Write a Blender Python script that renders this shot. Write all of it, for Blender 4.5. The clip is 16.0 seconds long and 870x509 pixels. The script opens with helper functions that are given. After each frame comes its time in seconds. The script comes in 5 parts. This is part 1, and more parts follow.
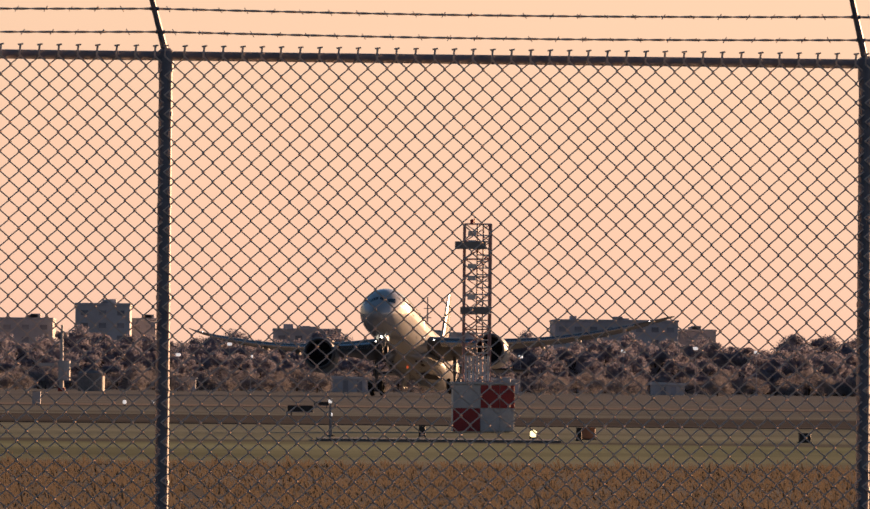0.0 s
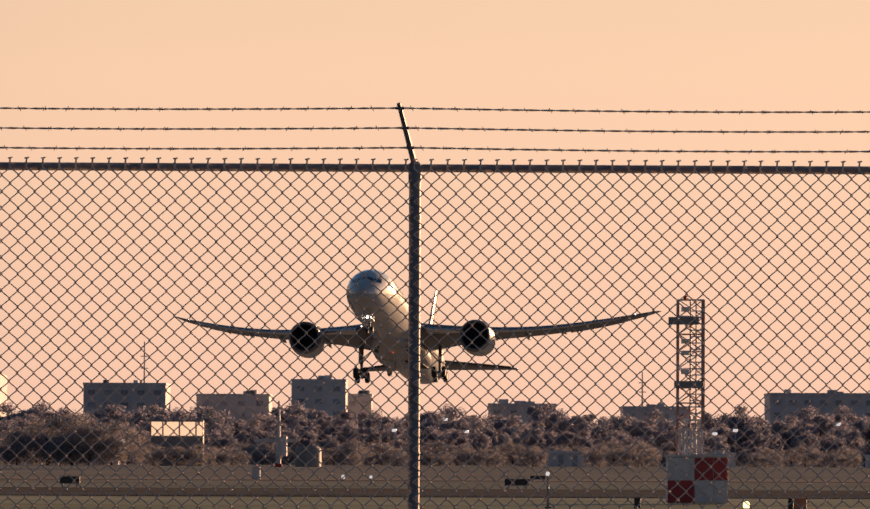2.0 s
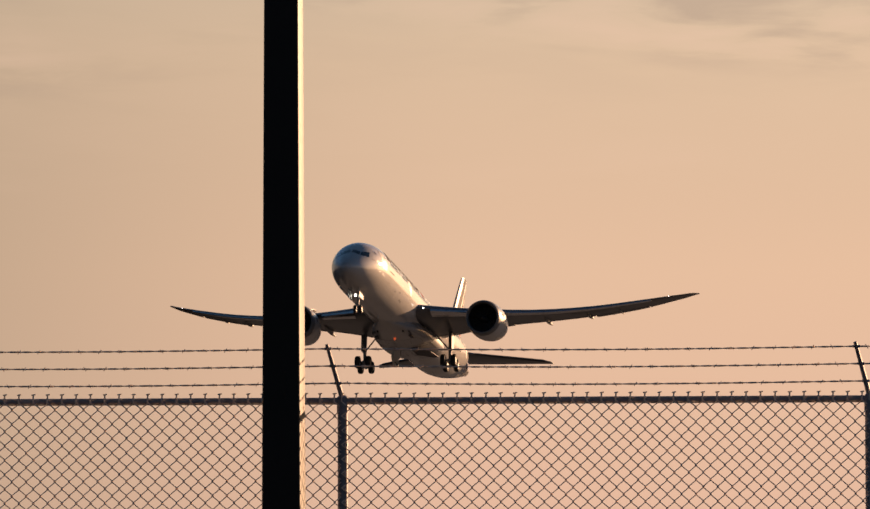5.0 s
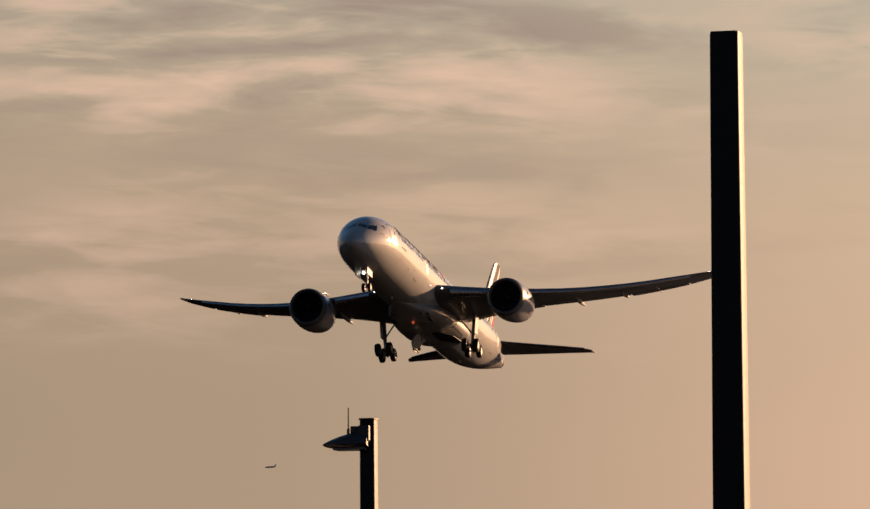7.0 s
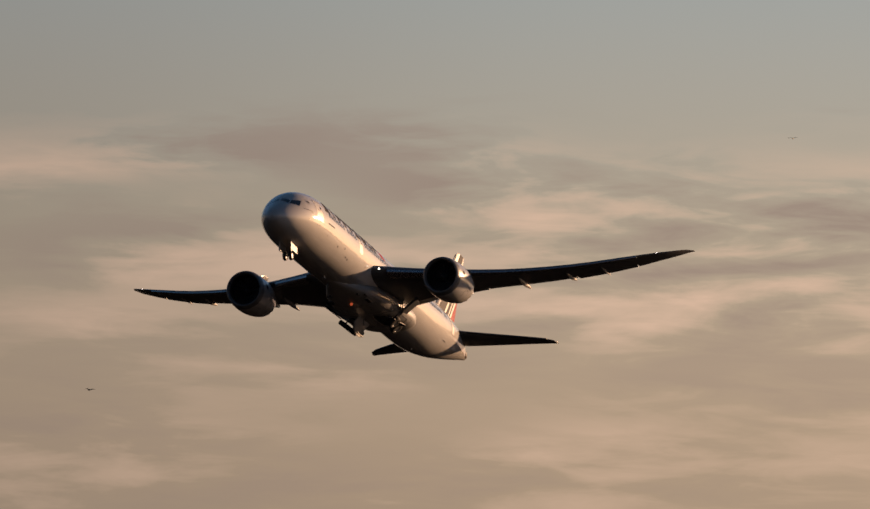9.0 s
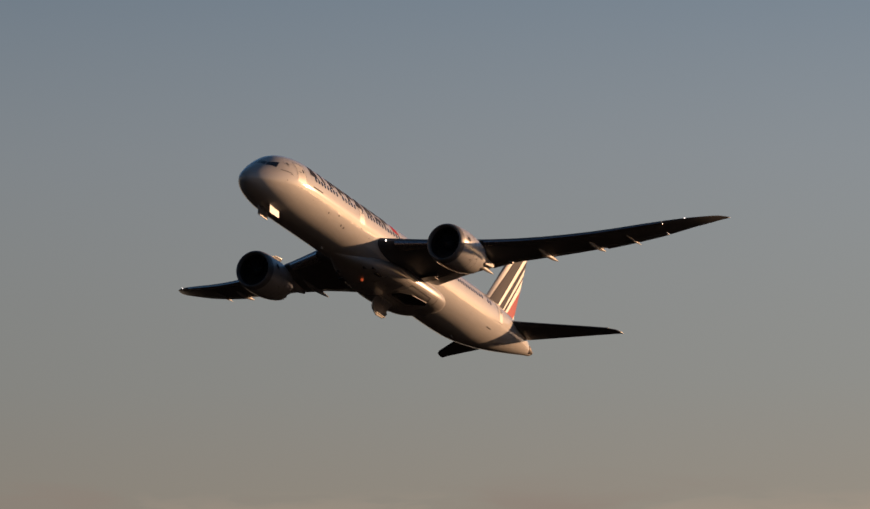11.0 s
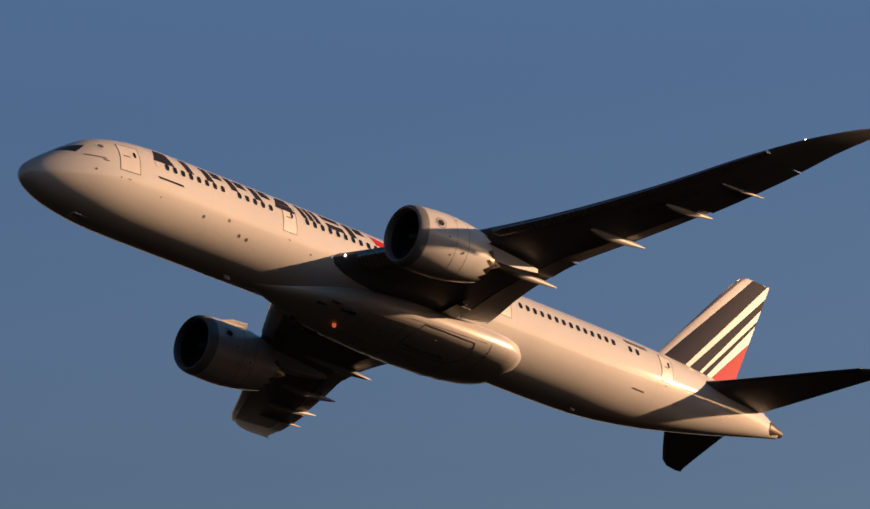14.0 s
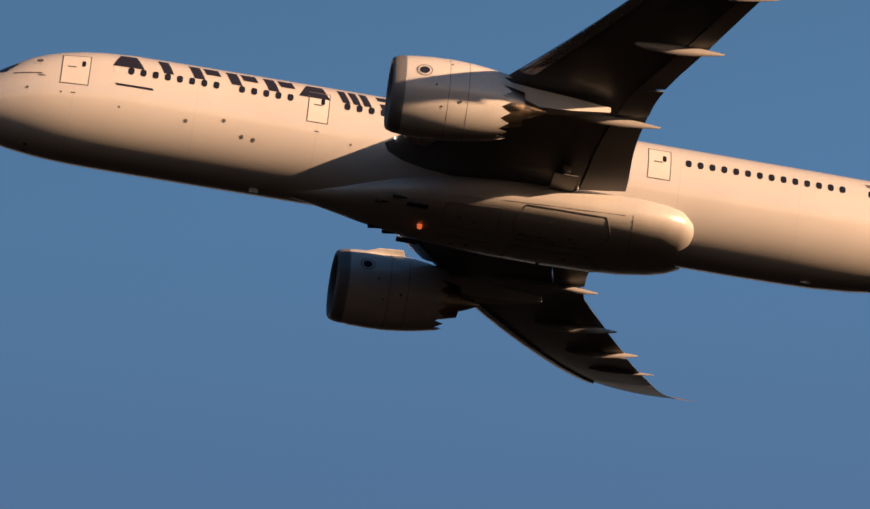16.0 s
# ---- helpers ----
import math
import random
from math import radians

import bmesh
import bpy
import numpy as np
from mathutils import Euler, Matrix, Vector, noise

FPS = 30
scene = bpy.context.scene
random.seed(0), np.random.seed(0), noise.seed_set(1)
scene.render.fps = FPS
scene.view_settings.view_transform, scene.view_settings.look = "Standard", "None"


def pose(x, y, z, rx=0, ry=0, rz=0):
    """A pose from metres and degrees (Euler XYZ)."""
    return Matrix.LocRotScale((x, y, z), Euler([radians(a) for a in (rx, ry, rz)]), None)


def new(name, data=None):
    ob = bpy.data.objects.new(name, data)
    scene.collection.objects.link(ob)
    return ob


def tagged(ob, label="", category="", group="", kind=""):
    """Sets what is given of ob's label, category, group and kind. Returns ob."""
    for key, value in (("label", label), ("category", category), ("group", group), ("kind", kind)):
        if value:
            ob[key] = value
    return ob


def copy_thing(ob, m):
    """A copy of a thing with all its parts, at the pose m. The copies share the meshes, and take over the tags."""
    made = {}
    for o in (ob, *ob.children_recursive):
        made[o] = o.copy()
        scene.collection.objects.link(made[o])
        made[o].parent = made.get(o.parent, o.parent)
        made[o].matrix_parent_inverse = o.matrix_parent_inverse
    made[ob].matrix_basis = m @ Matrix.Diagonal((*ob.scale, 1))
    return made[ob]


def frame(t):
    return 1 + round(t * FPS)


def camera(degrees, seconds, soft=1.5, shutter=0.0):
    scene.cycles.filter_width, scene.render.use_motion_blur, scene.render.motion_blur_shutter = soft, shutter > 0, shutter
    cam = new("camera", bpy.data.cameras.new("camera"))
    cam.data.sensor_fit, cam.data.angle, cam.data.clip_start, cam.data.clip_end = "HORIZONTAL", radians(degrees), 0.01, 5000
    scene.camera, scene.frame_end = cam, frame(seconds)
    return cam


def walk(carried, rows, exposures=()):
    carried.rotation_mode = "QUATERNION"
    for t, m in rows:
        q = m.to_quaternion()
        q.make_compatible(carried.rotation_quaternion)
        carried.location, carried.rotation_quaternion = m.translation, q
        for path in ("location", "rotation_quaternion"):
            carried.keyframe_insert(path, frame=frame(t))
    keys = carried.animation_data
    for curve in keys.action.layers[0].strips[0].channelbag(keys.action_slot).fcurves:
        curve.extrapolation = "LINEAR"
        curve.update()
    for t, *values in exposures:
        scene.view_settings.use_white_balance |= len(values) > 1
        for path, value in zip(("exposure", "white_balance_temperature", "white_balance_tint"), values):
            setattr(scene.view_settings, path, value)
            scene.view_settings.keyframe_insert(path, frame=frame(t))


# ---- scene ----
from mathutils import Quaternion
cam = camera(8.0, 16.0, soft=1.5, shutter=0.0)
CAMERA_ROWS = [
    (0.0, pose(-0.000, 0.000, 1.640, 91.1867, -0.5285, -1.7968)),
    (0.5, pose(-0.012, -1.399, 1.600, 91.3976, -0.3873, -1.2245)),
    (1.0, pose(-0.064, -2.653, 1.608, 91.5788, -0.2891, -0.7538)),
    (1.5, pose(-0.113, -3.720, 1.616, 91.7262, -0.2517, -0.3425)),
    (2.0, pose(-0.126, -4.509, 1.588, 91.8627, -0.2492, 0.1836)),
    (2.5, pose(-0.140, -5.021, 1.586, 92.0609, -0.2800, 0.7750)),
    (3.0, pose(-0.153, -5.425, 1.577, 92.4695, -0.2973, 1.3014)),
    (3.2, pose(-0.175, -5.672, 1.562, 92.6773, -0.2785, 1.4577)),
    (3.6, pose(-0.226, -6.288, 1.549, 92.9888, -0.2214, 1.8237)),
    (4.0, pose(-0.281, -7.049, 1.556, 93.1857, -0.1396, 2.2699)),
    (4.5, pose(-0.326, -8.062, 1.578, 93.3864, -0.0139, 3.0125)),
    (5.0, pose(-0.310, -8.974, 1.597, 93.6559, 0.1244, 4.0470)),
    (5.3, pose(-0.255, -9.396, 1.600, 93.9087, 0.2075, 4.8467)),
    (5.5, pose(-0.199, -9.624, 1.598, 94.1168, 0.2627, 5.4556)),
    (5.7, pose(-0.076, -9.702, 1.600, 94.2813, 0.3238, 6.1193)),
    (6.0, pose(0.200, -9.945, 1.599, 94.5509, 0.4046, 7.1609)),
    (6.5, pose(0.784, -11.440, 1.600, 94.9121, 0.4642, 8.6841)),
    (7.0, pose(1.396, -13.724, 1.600, 95.2552, 0.4018, 9.9537)),
    (7.5, pose(1.988, -16.009, 1.600, 95.5201, 0.3060, 11.0805)),
    (8.0, pose(2.450, -18.000, 1.600, 96.0500, 0.2188, 12.0232)),
    (8.5, pose(2.750, -19.400, 1.600, 96.6500, 0.1192, 13.1139)),
    (9.0, pose(2.900, -20.200, 1.600, 97.3000, 0.0397, 14.4051)),
    (9.2, pose(2.930, -20.400, 1.600, 97.5800, -0.0000, 14.9700)),
    (9.6, pose(2.938, -20.498, 1.600, 98.1386, 0.2891, 16.0243)),
    (10.0, pose(2.943, -20.558, 1.600, 98.8349, 0.4908, 17.8050)),
    (10.5, pose(2.946, -20.601, 1.600, 99.8168, 0.6091, 20.5465)),
    (11.0, pose(2.948, -20.624, 1.600, 100.8046, 0.6115, 23.2617)),
    (11.3, pose(2.949, -20.632, 1.600, 101.3435, 0.5956, 24.6155)),
    (11.5, pose(2.949, -20.636, 1.600, 101.6774, 0.5844, 25.3976)),
    (12.0, pose(2.949, -20.642, 1.600, 102.8024, 0.8272, 27.9911)),
    (12.5, pose(2.950, -20.646, 1.600, 104.1688, 1.7235, 31.2410)),
    (13.0, pose(2.950, -20.648, 1.600, 105.8754, 3.0143, 35.3786)),
    (13.5, pose(2.950, -20.649, 1.600, 107.7355, 4.1444, 40.1494)),
    (14.0, pose(2.950, -20.649, 1.600, 109.5414, 4.6410, 45.8474)),
    (14.5, pose(2.950, -20.650, 1.600, 111.1236, 4.4891, 52.6531)),
    (15.0, pose(2.950, -20.650, 1.600, 112.5672, 4.2003, 59.9137)),
    (15.5, pose(2.950, -20.650, 1.600, 114.1556, 3.8417, 68.5137)),
    (16.0, pose(2.950, -20.650, 1.600, 115.8099, 2.4650, 78.2669)),
]
EXPOSURES = [(0.0, 1.05), (1.5, 1.01), (3.2, 0.95), (5.3, 0.71), (6.2, 0.69), (7.0, 0.65), (9.2, 0.55), (11.3, 0.53), (12.5, 0.63), (13.5, 0.90), (14.5, 1.19), (16.0, 1.47)]
walk(cam, CAMERA_ROWS, EXPOSURES)

# ---- sky, sun ----
GLOW_AZ = radians(38.0)      # the brightest part of the sunset sky
SUN_AZ, SUN_EL = radians(37.5), radians(9.5)      # azimuth from +Y towards +X


def ramp(nt, stops, interp="LINEAR"):
    n = nt.nodes.new("ShaderNodeValToRGB")
    n.color_ramp.interpolation = interp
    el = n.color_ramp.elements
    while len(el) < len(stops):
        el.new(0.5)
    for e, (p, c) in zip(el, stops):
        e.position, e.color = p, (*c, 1.0)
    return n


def mathn(nt, op, a, b=None):
    n = nt.nodes.new("ShaderNodeMath")
    n.operation = op
    for i, v in enumerate((a, b)):
        if v is None:
            continue
        if isinstance(v, (int, float)):
            n.inputs[i].default_value = v
        else:
            nt.links.new(v, n.inputs[i])
    return n.outputs[0]


def mixc(nt, fac, a, b, mode="MIX"):
    n = nt.nodes.new("ShaderNodeMix")
    n.data_type, n.blend_type = "RGBA", mode
    for sock, v in ((n.inputs[0], fac), (n.inputs[6], a), (n.inputs[7], b)):
        if isinstance(v, (int, float)):
            sock.default_value = v
        elif isinstance(v, tuple):
            sock.default_value = (*v, 1.0)
        else:
            nt.links.new(v, sock)
    return n.outputs[2]


def make_world():
    world = bpy.data.worlds.new("evening_sky")
    scene.world = world
    world.use_nodes = True
    nt = world.node_tree
    nt.nodes.clear()
    out = nt.nodes.new("ShaderNodeOutputWorld")
    bg = nt.nodes.new("ShaderNodeBackground")
    tc = nt.nodes.new("ShaderNodeTexCoord")
    sep = nt.nodes.new("ShaderNodeSeparateXYZ")
    nt.links.new(tc.outputs["Generated"], sep.inputs[0])
    x, y, z = sep.outputs
    el = mathn(nt, "MULTIPLY", mathn(nt, "ARCSINE", z), 180 / math.pi)     # degrees
    az = mathn(nt, "MULTIPLY", mathn(nt, "ARCTAN2", x, y), 180 / math.pi)
    up = mathn(nt, "DIVIDE", el, 60.0)
    grad = ramp(nt, [(0.0, (0.91, 0.545, 0.40)), (0.058, (0.90, 0.58, 0.39)), (0.092, (0.77, 0.54, 0.365)), (0.125, (0.53, 0.45, 0.34)),
                     (0.16, (0.395, 0.40, 0.375)), (0.195, (0.30, 0.33, 0.355)), (0.235, (0.158, 0.218, 0.288)), (0.295, (0.099, 0.158, 0.255)),
                     (0.35, (0.068, 0.124, 0.235)), (0.44, (0.056, 0.127, 0.236)), (0.60, (0.03, 0.07, 0.13)), (1.0, (0.012, 0.028, 0.06))])
    nt.links.new(up, grad.inputs[0])
    # stratus: a ragged deck between 6.4 and 8.5 degrees up, long flat streaks below it
    com = nt.nodes.new("ShaderNodeCombineXYZ")
    nt.links.new(mathn(nt, "MULTIPLY", az, 0.17), com.inputs[0])
    nt.links.new(mathn(nt, "ADD", mathn(nt, "MULTIPLY", el, 0.86), mathn(nt, "MULTIPLY", az, 0.02)), com.inputs[1])

    def noise(scale, detail, rough, twist, seed):
        n = nt.nodes.new("ShaderNodeTexNoise")
        n.inputs["Scale"].default_value, n.inputs["Detail"].default_value = scale, detail
        n.inputs["Roughness"].default_value, n.inputs["Distortion"].default_value = rough, twist
        sh = nt.nodes.new("ShaderNodeVectorMath")
        sh.operation = "ADD"
        sh.inputs[1].default_value = (seed, seed * 0.37, 0)
        nt.links.new(com.outputs[0], sh.inputs[0])
        nt.links.new(sh.outputs[0], n.inputs["Vector"])
        return n.outputs[0]
    billow, wisp, patch = noise(1.7, 7.0, 0.52, 0.3, 4.6), noise(5.0, 5.0, 0.55, 0.6, 1.3), noise(0.75, 2.0, 0.5, 0.2, 9.4)
    mass = mathn(nt, "ADD", mathn(nt, "MULTIPLY", billow, 0.72), mathn(nt, "MULTIPLY", wisp, 0.28))
    grey = [(0.0, 0.0), (0.072, 0.0), (0.083, 0.42), (0.096, 0.55), (0.103, 0.30), (0.110, 0.85), (0.120, 1.0), (0.136, 0.95), (0.144, 0.0), (1.0, 0.0)]
    cover = ramp(nt, [(p, (v, v, v)) for p, v in grey])
    nt.links.new(mathn(nt, "ADD", up, mathn(nt, "MULTIPLY", mathn(nt, "SUBTRACT", mass, 0.5), 0.022)), cover.inputs[0])
    # broad clear lanes between the banks
    bank = ramp(nt, [(0.0, (0.12, 0.12, 0.12)), (0.42, (0.12, 0.12, 0.12)), (0.54, (1, 1, 1))])
    nt.links.new(patch, bank.inputs[0])
    cloud = mathn(nt, "MULTIPLY", cover.outputs[0], bank.outputs[0])
    lit = ramp(nt, [(0.0, (0, 0, 0)), (0.485, (0, 0, 0)), (0.53, (0.5, 0.5, 0.5)), (0.60, (1, 1, 1))])
    nt.links.new(mass, lit.inputs[0])
    shade = ramp(nt, [(0.0, (1, 1, 1)), (0.40, (1, 1, 1)), (0.495, (0, 0, 0)), (1, (0, 0, 0))])
    nt.links.new(mass, shade.inputs[0])
    # the low haze is duller away from the sunset, and the far side of the sky is dim
    left = nt.nodes.new("ShaderNodeMapRange")
    left.interpolation_type = "SMOOTHSTEP"
    for k, v in enumerate((-3.0, -12.0, 0.0, 1.0), 1):
        left.inputs[k].default_value = v
    nt.links.new(az, left.inputs[0])
    low = nt.nodes.new("ShaderNodeMapRange")
    low.interpolation_type = "SMOOTHSTEP"
    for k, v in enumerate((10.0, 3.5, 0.0, 1.0), 1):
        low.inputs[k].default_value = v
    nt.links.new(el, low.inputs[0])
    hazed = mixc(nt, mathn(nt, "MULTIPLY", left.outputs[0], mathn(nt, "MULTIPLY", low.outputs[0], 0.92)), grad.outputs[0], (0.50, 0.365, 0.25))
    back = mathn(nt, "ADD", mathn(nt, "MULTIPLY", x, math.sin(GLOW_AZ)), mathn(nt, "MULTIPLY", y, math.cos(GLOW_AZ)))
    dim = nt.nodes.new("ShaderNodeMapRange")
    dim.interpolation_type = "SMOOTHSTEP"
    for k, v in enumerate((0.45, -0.6, 0.0, 1.0), 1):
        dim.inputs[k].default_value = v
    nt.links.new(back, dim.inputs[0])
    lowb = nt.nodes.new("ShaderNodeMapRange")
    lowb.interpolation_type = "SMOOTHSTEP"
    for k, v in enumerate((13.0, 8.5, 0.0, 1.0), 1):
        lowb.inputs[k].default_value = v
    nt.links.new(el, lowb.inputs[0])
    hazed = mixc(nt, mathn(nt, "MULTIPLY", dim.outputs[0], mathn(nt, "MULTIPLY", lowb.outputs[0], 0.95)), hazed, (0.065, 0.065, 0.08))
    # brighter towards the sunset, duller away from it, at every height
    mid = ramp(nt, [(0.0, (0.5 + 0.5 * v,) * 3) if p == 0 else (p, (0.5 + 0.5 * v,) * 3) for p, v in
                    ((0.0, 0.81), (0.067, 0.75), (0.117, 0.61), (0.192, 0.45), (0.233, 0.36), (0.295, 0.22), (0.35, 0.0), (0.433, -0.42), (1.0, -0.42))])
    nt.links.new(up, mid.inputs[0])
    off = mathn(nt, "SUBTRACT", back, mathn(nt, "SUBTRACT", mathn(nt, "MULTIPLY", mid.outputs[0], 2.0), 1.0))
    steep = ramp(nt, [(0.0, (0.1, 0.1, 0.1)), (0.07, (0.4, 0.4, 0.4)), (0.12, (1, 1, 1)), (0.26, (1, 1, 1)), (0.34, (0.36, 0.36, 0.36)), (1.0, (0.36, 0.36, 0.36))])
    nt.links.new(up, steep.inputs[0])
    slope = mathn(nt, "MULTIPLY", steep.outputs[0], 1.4)
    tilt = mathn(nt, "MINIMUM", mathn(nt, "MAXIMUM", mathn(nt, "ADD", mathn(nt, "MULTIPLY", off, slope), 1.0), 0.6), 1.45)
    hazed = mixc(nt, 1.0, hazed, tilt, "MULTIPLY")
    c1 = mixc(nt, mathn(nt, "MULTIPLY", mathn(nt, "MULTIPLY", shade.outputs[0], cloud), 0.75), hazed, (0.40, 0.288, 0.235))
    c2 = mixc(nt, mathn(nt, "MULTIPLY", mathn(nt, "MULTIPLY", lit.outputs[0], cloud), 0.8), c1, (0.97, 0.65, 0.47))
    # the western end of the deck is duller
    west = nt.nodes.new("ShaderNodeMapRange")
    west.interpolation_type = "SMOOTHSTEP"
    for k, v in enumerate((-12.5, -19.0, 0.0, 0.26), 1):
        west.inputs[k].default_value = v
    nt.links.new(az, west.inputs[0])
    c2 = mixc(nt, mathn(nt, "MULTIPLY", west.outputs[0], lowb.outputs[0]), c2, (0.20, 0.17, 0.15))
    # below the horizon: dim land
    c3 = mixc(nt, mathn(nt, "LESS_THAN", el, -0.05), c2, (0.05, 0.04, 0.035))
    sky = nt.nodes.new("ShaderNodeTexSky")
    sky.sky_type, sky.sun_disc, sky.sun_elevation, sky.sun_rotation = "NISHITA", False, SUN_EL, SUN_AZ
    # golden glow low over the horizon round the sun
    toward = mathn(nt, "POWER", mathn(nt, "MAXIMUM", back, 0.0), 40.0)
    lowg = mathn(nt, "POWER", 0.5, mathn(nt, "DIVIDE", mathn(nt, "ABSOLUTE", el), 5.0))
    glow = mathn(nt, "MULTIPLY", mathn(nt, "MULTIPLY", toward, lowg), mathn(nt, "GREATER_THAN", el, -0.05))
    c3 = mixc(nt, 1.0, c3, mixc(nt, 1.0, (5.0, 2.7, 1.15), glow, "MULTIPLY"), "ADD")
    tot = mixc(nt, 0.003, c3, sky.outputs[0], "ADD")
    nt.links.new(tot, bg.inputs[0])
    bg.inputs[1].default_value = 0.518
    nt.links.new(bg.outputs[0], out.inputs[0])


make_world()
sun = new("sun", bpy.data.lights.new("sun", "SUN"))
sun.data.energy, sun.data.angle, sun.data.color = 4.8, radians(0.55), (1.0, 0.57, 0.31)
sun_dir = Vector((math.sin(SUN_AZ) * math.cos(SUN_EL), math.cos(SUN_AZ) * math.cos(SUN_EL), math.sin(SUN_EL)))
sun.rotation_euler = sun_dir.to_track_quat("Z", "Y").to_euler()


# ---- materials ----
def material(name, col, rough=0.5, metal=0.0, var=0.12, scale=8.0, fine=60.0, bump=0.0, coat=0.0, emit=0.0, random_tint=0.0):
    m = bpy.data.materials.new(name)
    m.use_nodes = True
    nt = m.node_tree
    b = nt.nodes["Principled BSDF"]
    tc = nt.nodes.new("ShaderNodeTexCoord")
    n1, n2 = nt.nodes.new("ShaderNodeTexNoise"), nt.nodes.new("ShaderNodeTexNoise")
    for n, s in ((n1, scale), (n2, fine)):
        n.inputs["Scale"].default_value, n.inputs["Detail"].default_value = s, 5.0
        nt.links.new(tc.outputs["Object"], n.inputs["Vector"])
    fac = mathn(nt, "ADD", mathn(nt, "MULTIPLY", n1.outputs[0], 0.65), mathn(nt, "MULTIPLY", n2.outputs[0], 0.35))
    lo, hi = tuple(max(0.0, c * (1 - 2 * var)) for c in col), tuple(min(1.0, c * (1 + 2 * var)) for c in col)
    r = ramp(nt, [(0.25, lo), (0.75, hi)])
    nt.links.new(fac, r.inputs[0])
    colour = r.outputs[0]
    if random_tint:
        oi = nt.nodes.new("ShaderNodeObjectInfo")
        v = mathn(nt, "ADD", mathn(nt, "MULTIPLY", oi.outputs["Random"], random_tint), 1 - random_tint / 2)
        colour = mixc(nt, 1.0, colour, v, "MULTIPLY")
    nt.links.new(colour, b.inputs["Base Color"])
    rr = mathn(nt, "ADD", mathn(nt, "MULTIPLY", n2.outputs[0], 0.16), rough - 0.08)
    nt.links.new(rr, b.inputs["Roughness"])
    b.inputs["Metallic"].default_value = metal
    b.inputs["Coat Weight"].default_value = coat
    b.inputs["Coat Roughness"].default_value = 0.12
    if bump:
        bn = nt.nodes.new("ShaderNodeBump")
        bn.inputs["Strength"].default_value = bump
        nt.links.new(n2.outputs[0], bn.inputs["Height"])
        nt.links.new(bn.outputs[0], b.inputs["Normal"])
    if emit:
        b.inputs["Emission Color"].default_value = (*col, 1)
        b.inputs["Emission Strength"].default_value = emit
    return m


def livery_material():
    """Glossy white hull paint with faint panel joints and long streaks of grime."""
    m = material("hull_paint", (0.44, 0.44, 0.44), 0.65, 0, 0.03, 0.5, 9.0, coat=1.0)
    m.node_tree.nodes["Principled BSDF"].inputs["Coat Roughness"].default_value = 0.075
    m.node_tree.nodes["Principled BSDF"].inputs["Coat IOR"].default_value = 1.75
    nt = m.node_tree
    b = nt.nodes["Principled BSDF"]
    tc = nt.nodes.new("ShaderNodeTexCoord")
    sep = nt.nodes.new("ShaderNodeSeparateXYZ")
    nt.links.new(tc.outputs["Object"], sep.inputs[0])
    x, y, z = sep.outputs
    old = b.inputs["Base Color"].links[0].from_socket
    n = nt.nodes.new("ShaderNodeTexNoise")
    n.inputs["Scale"].default_value, n.inputs["Detail"].default_value = 0.35, 6
    mp = nt.nodes.new("ShaderNodeMapping")
    mp.inputs["Scale"].default_value = (0.35, 2.0, 2.0)
    nt.links.new(tc.outputs["Object"], mp.inputs[0])
    nt.links.new(mp.outputs[0], n.inputs["Vector"])
    grey = ramp(nt, [(0.3, (0.30, 0.30, 0.30)), (0.7, (0.38, 0.38, 0.38))])
    nt.links.new(n.outputs[0], grey.inputs[0])
    joint = mathn(nt, "LESS_THAN", mathn(nt, "PINGPONG", x, 3.1), 0.022)
    c = mixc(nt, 0.16, old, grey.outputs[0])
    c = mixc(nt, mathn(nt, "MULTIPLY", joint, 0.18), c, (0.2, 0.2, 0.2))
    nt.links.new(c, b.inputs["Base Color"])
    return m


HULL = livery_material()
WHITE = material("white_paint", (0.46, 0.46, 0.46), 0.48, 0, 0.03, 0.7, 9.0, coat=0.1)
GREY = material("grey_paint", (0.105, 0.107, 0.115), 0.42, 0, 0.09, 0.6, 7.0, coat=0.2)
BAYDOOR = material("dark_bay_door_paint", (0.07, 0.067, 0.063), 0.6, 0, 0.15, 0.8, 8.0)
FAIRING = material("fairing_paint", (0.36, 0.36, 0.36), 0.32, 0, 0.06, 0.5, 6.0, coat=0.35)
COWL = material("cowl_paint", (0.44, 0.445, 0.45), 0.36, 0, 0.05, 0.8, 8.0, coat=0.7)
PODGREY = material("pod_grey_paint", (0.22, 0.22, 0.225), 0.45, 0, 0.08, 0.6, 7.0)
ALU = material("bare_aluminium", (0.62, 0.62, 0.63), 0.26, 1.0, 0.06, 2.0, 20.0)
LIP = material("grey_inlet_lip", (0.16, 0.165, 0.175), 0.45, 0.2, 0.06, 2.0, 20.0)
TITANIUM = material("burnt_titanium", (0.34, 0.28, 0.22), 0.36, 1.0, 0.15, 2.0, 15.0)
SOOT = material("sooty_exhaust_metal", (0.06, 0.047, 0.038), 0.5, 0.5, 0.2, 2.0, 15.0)
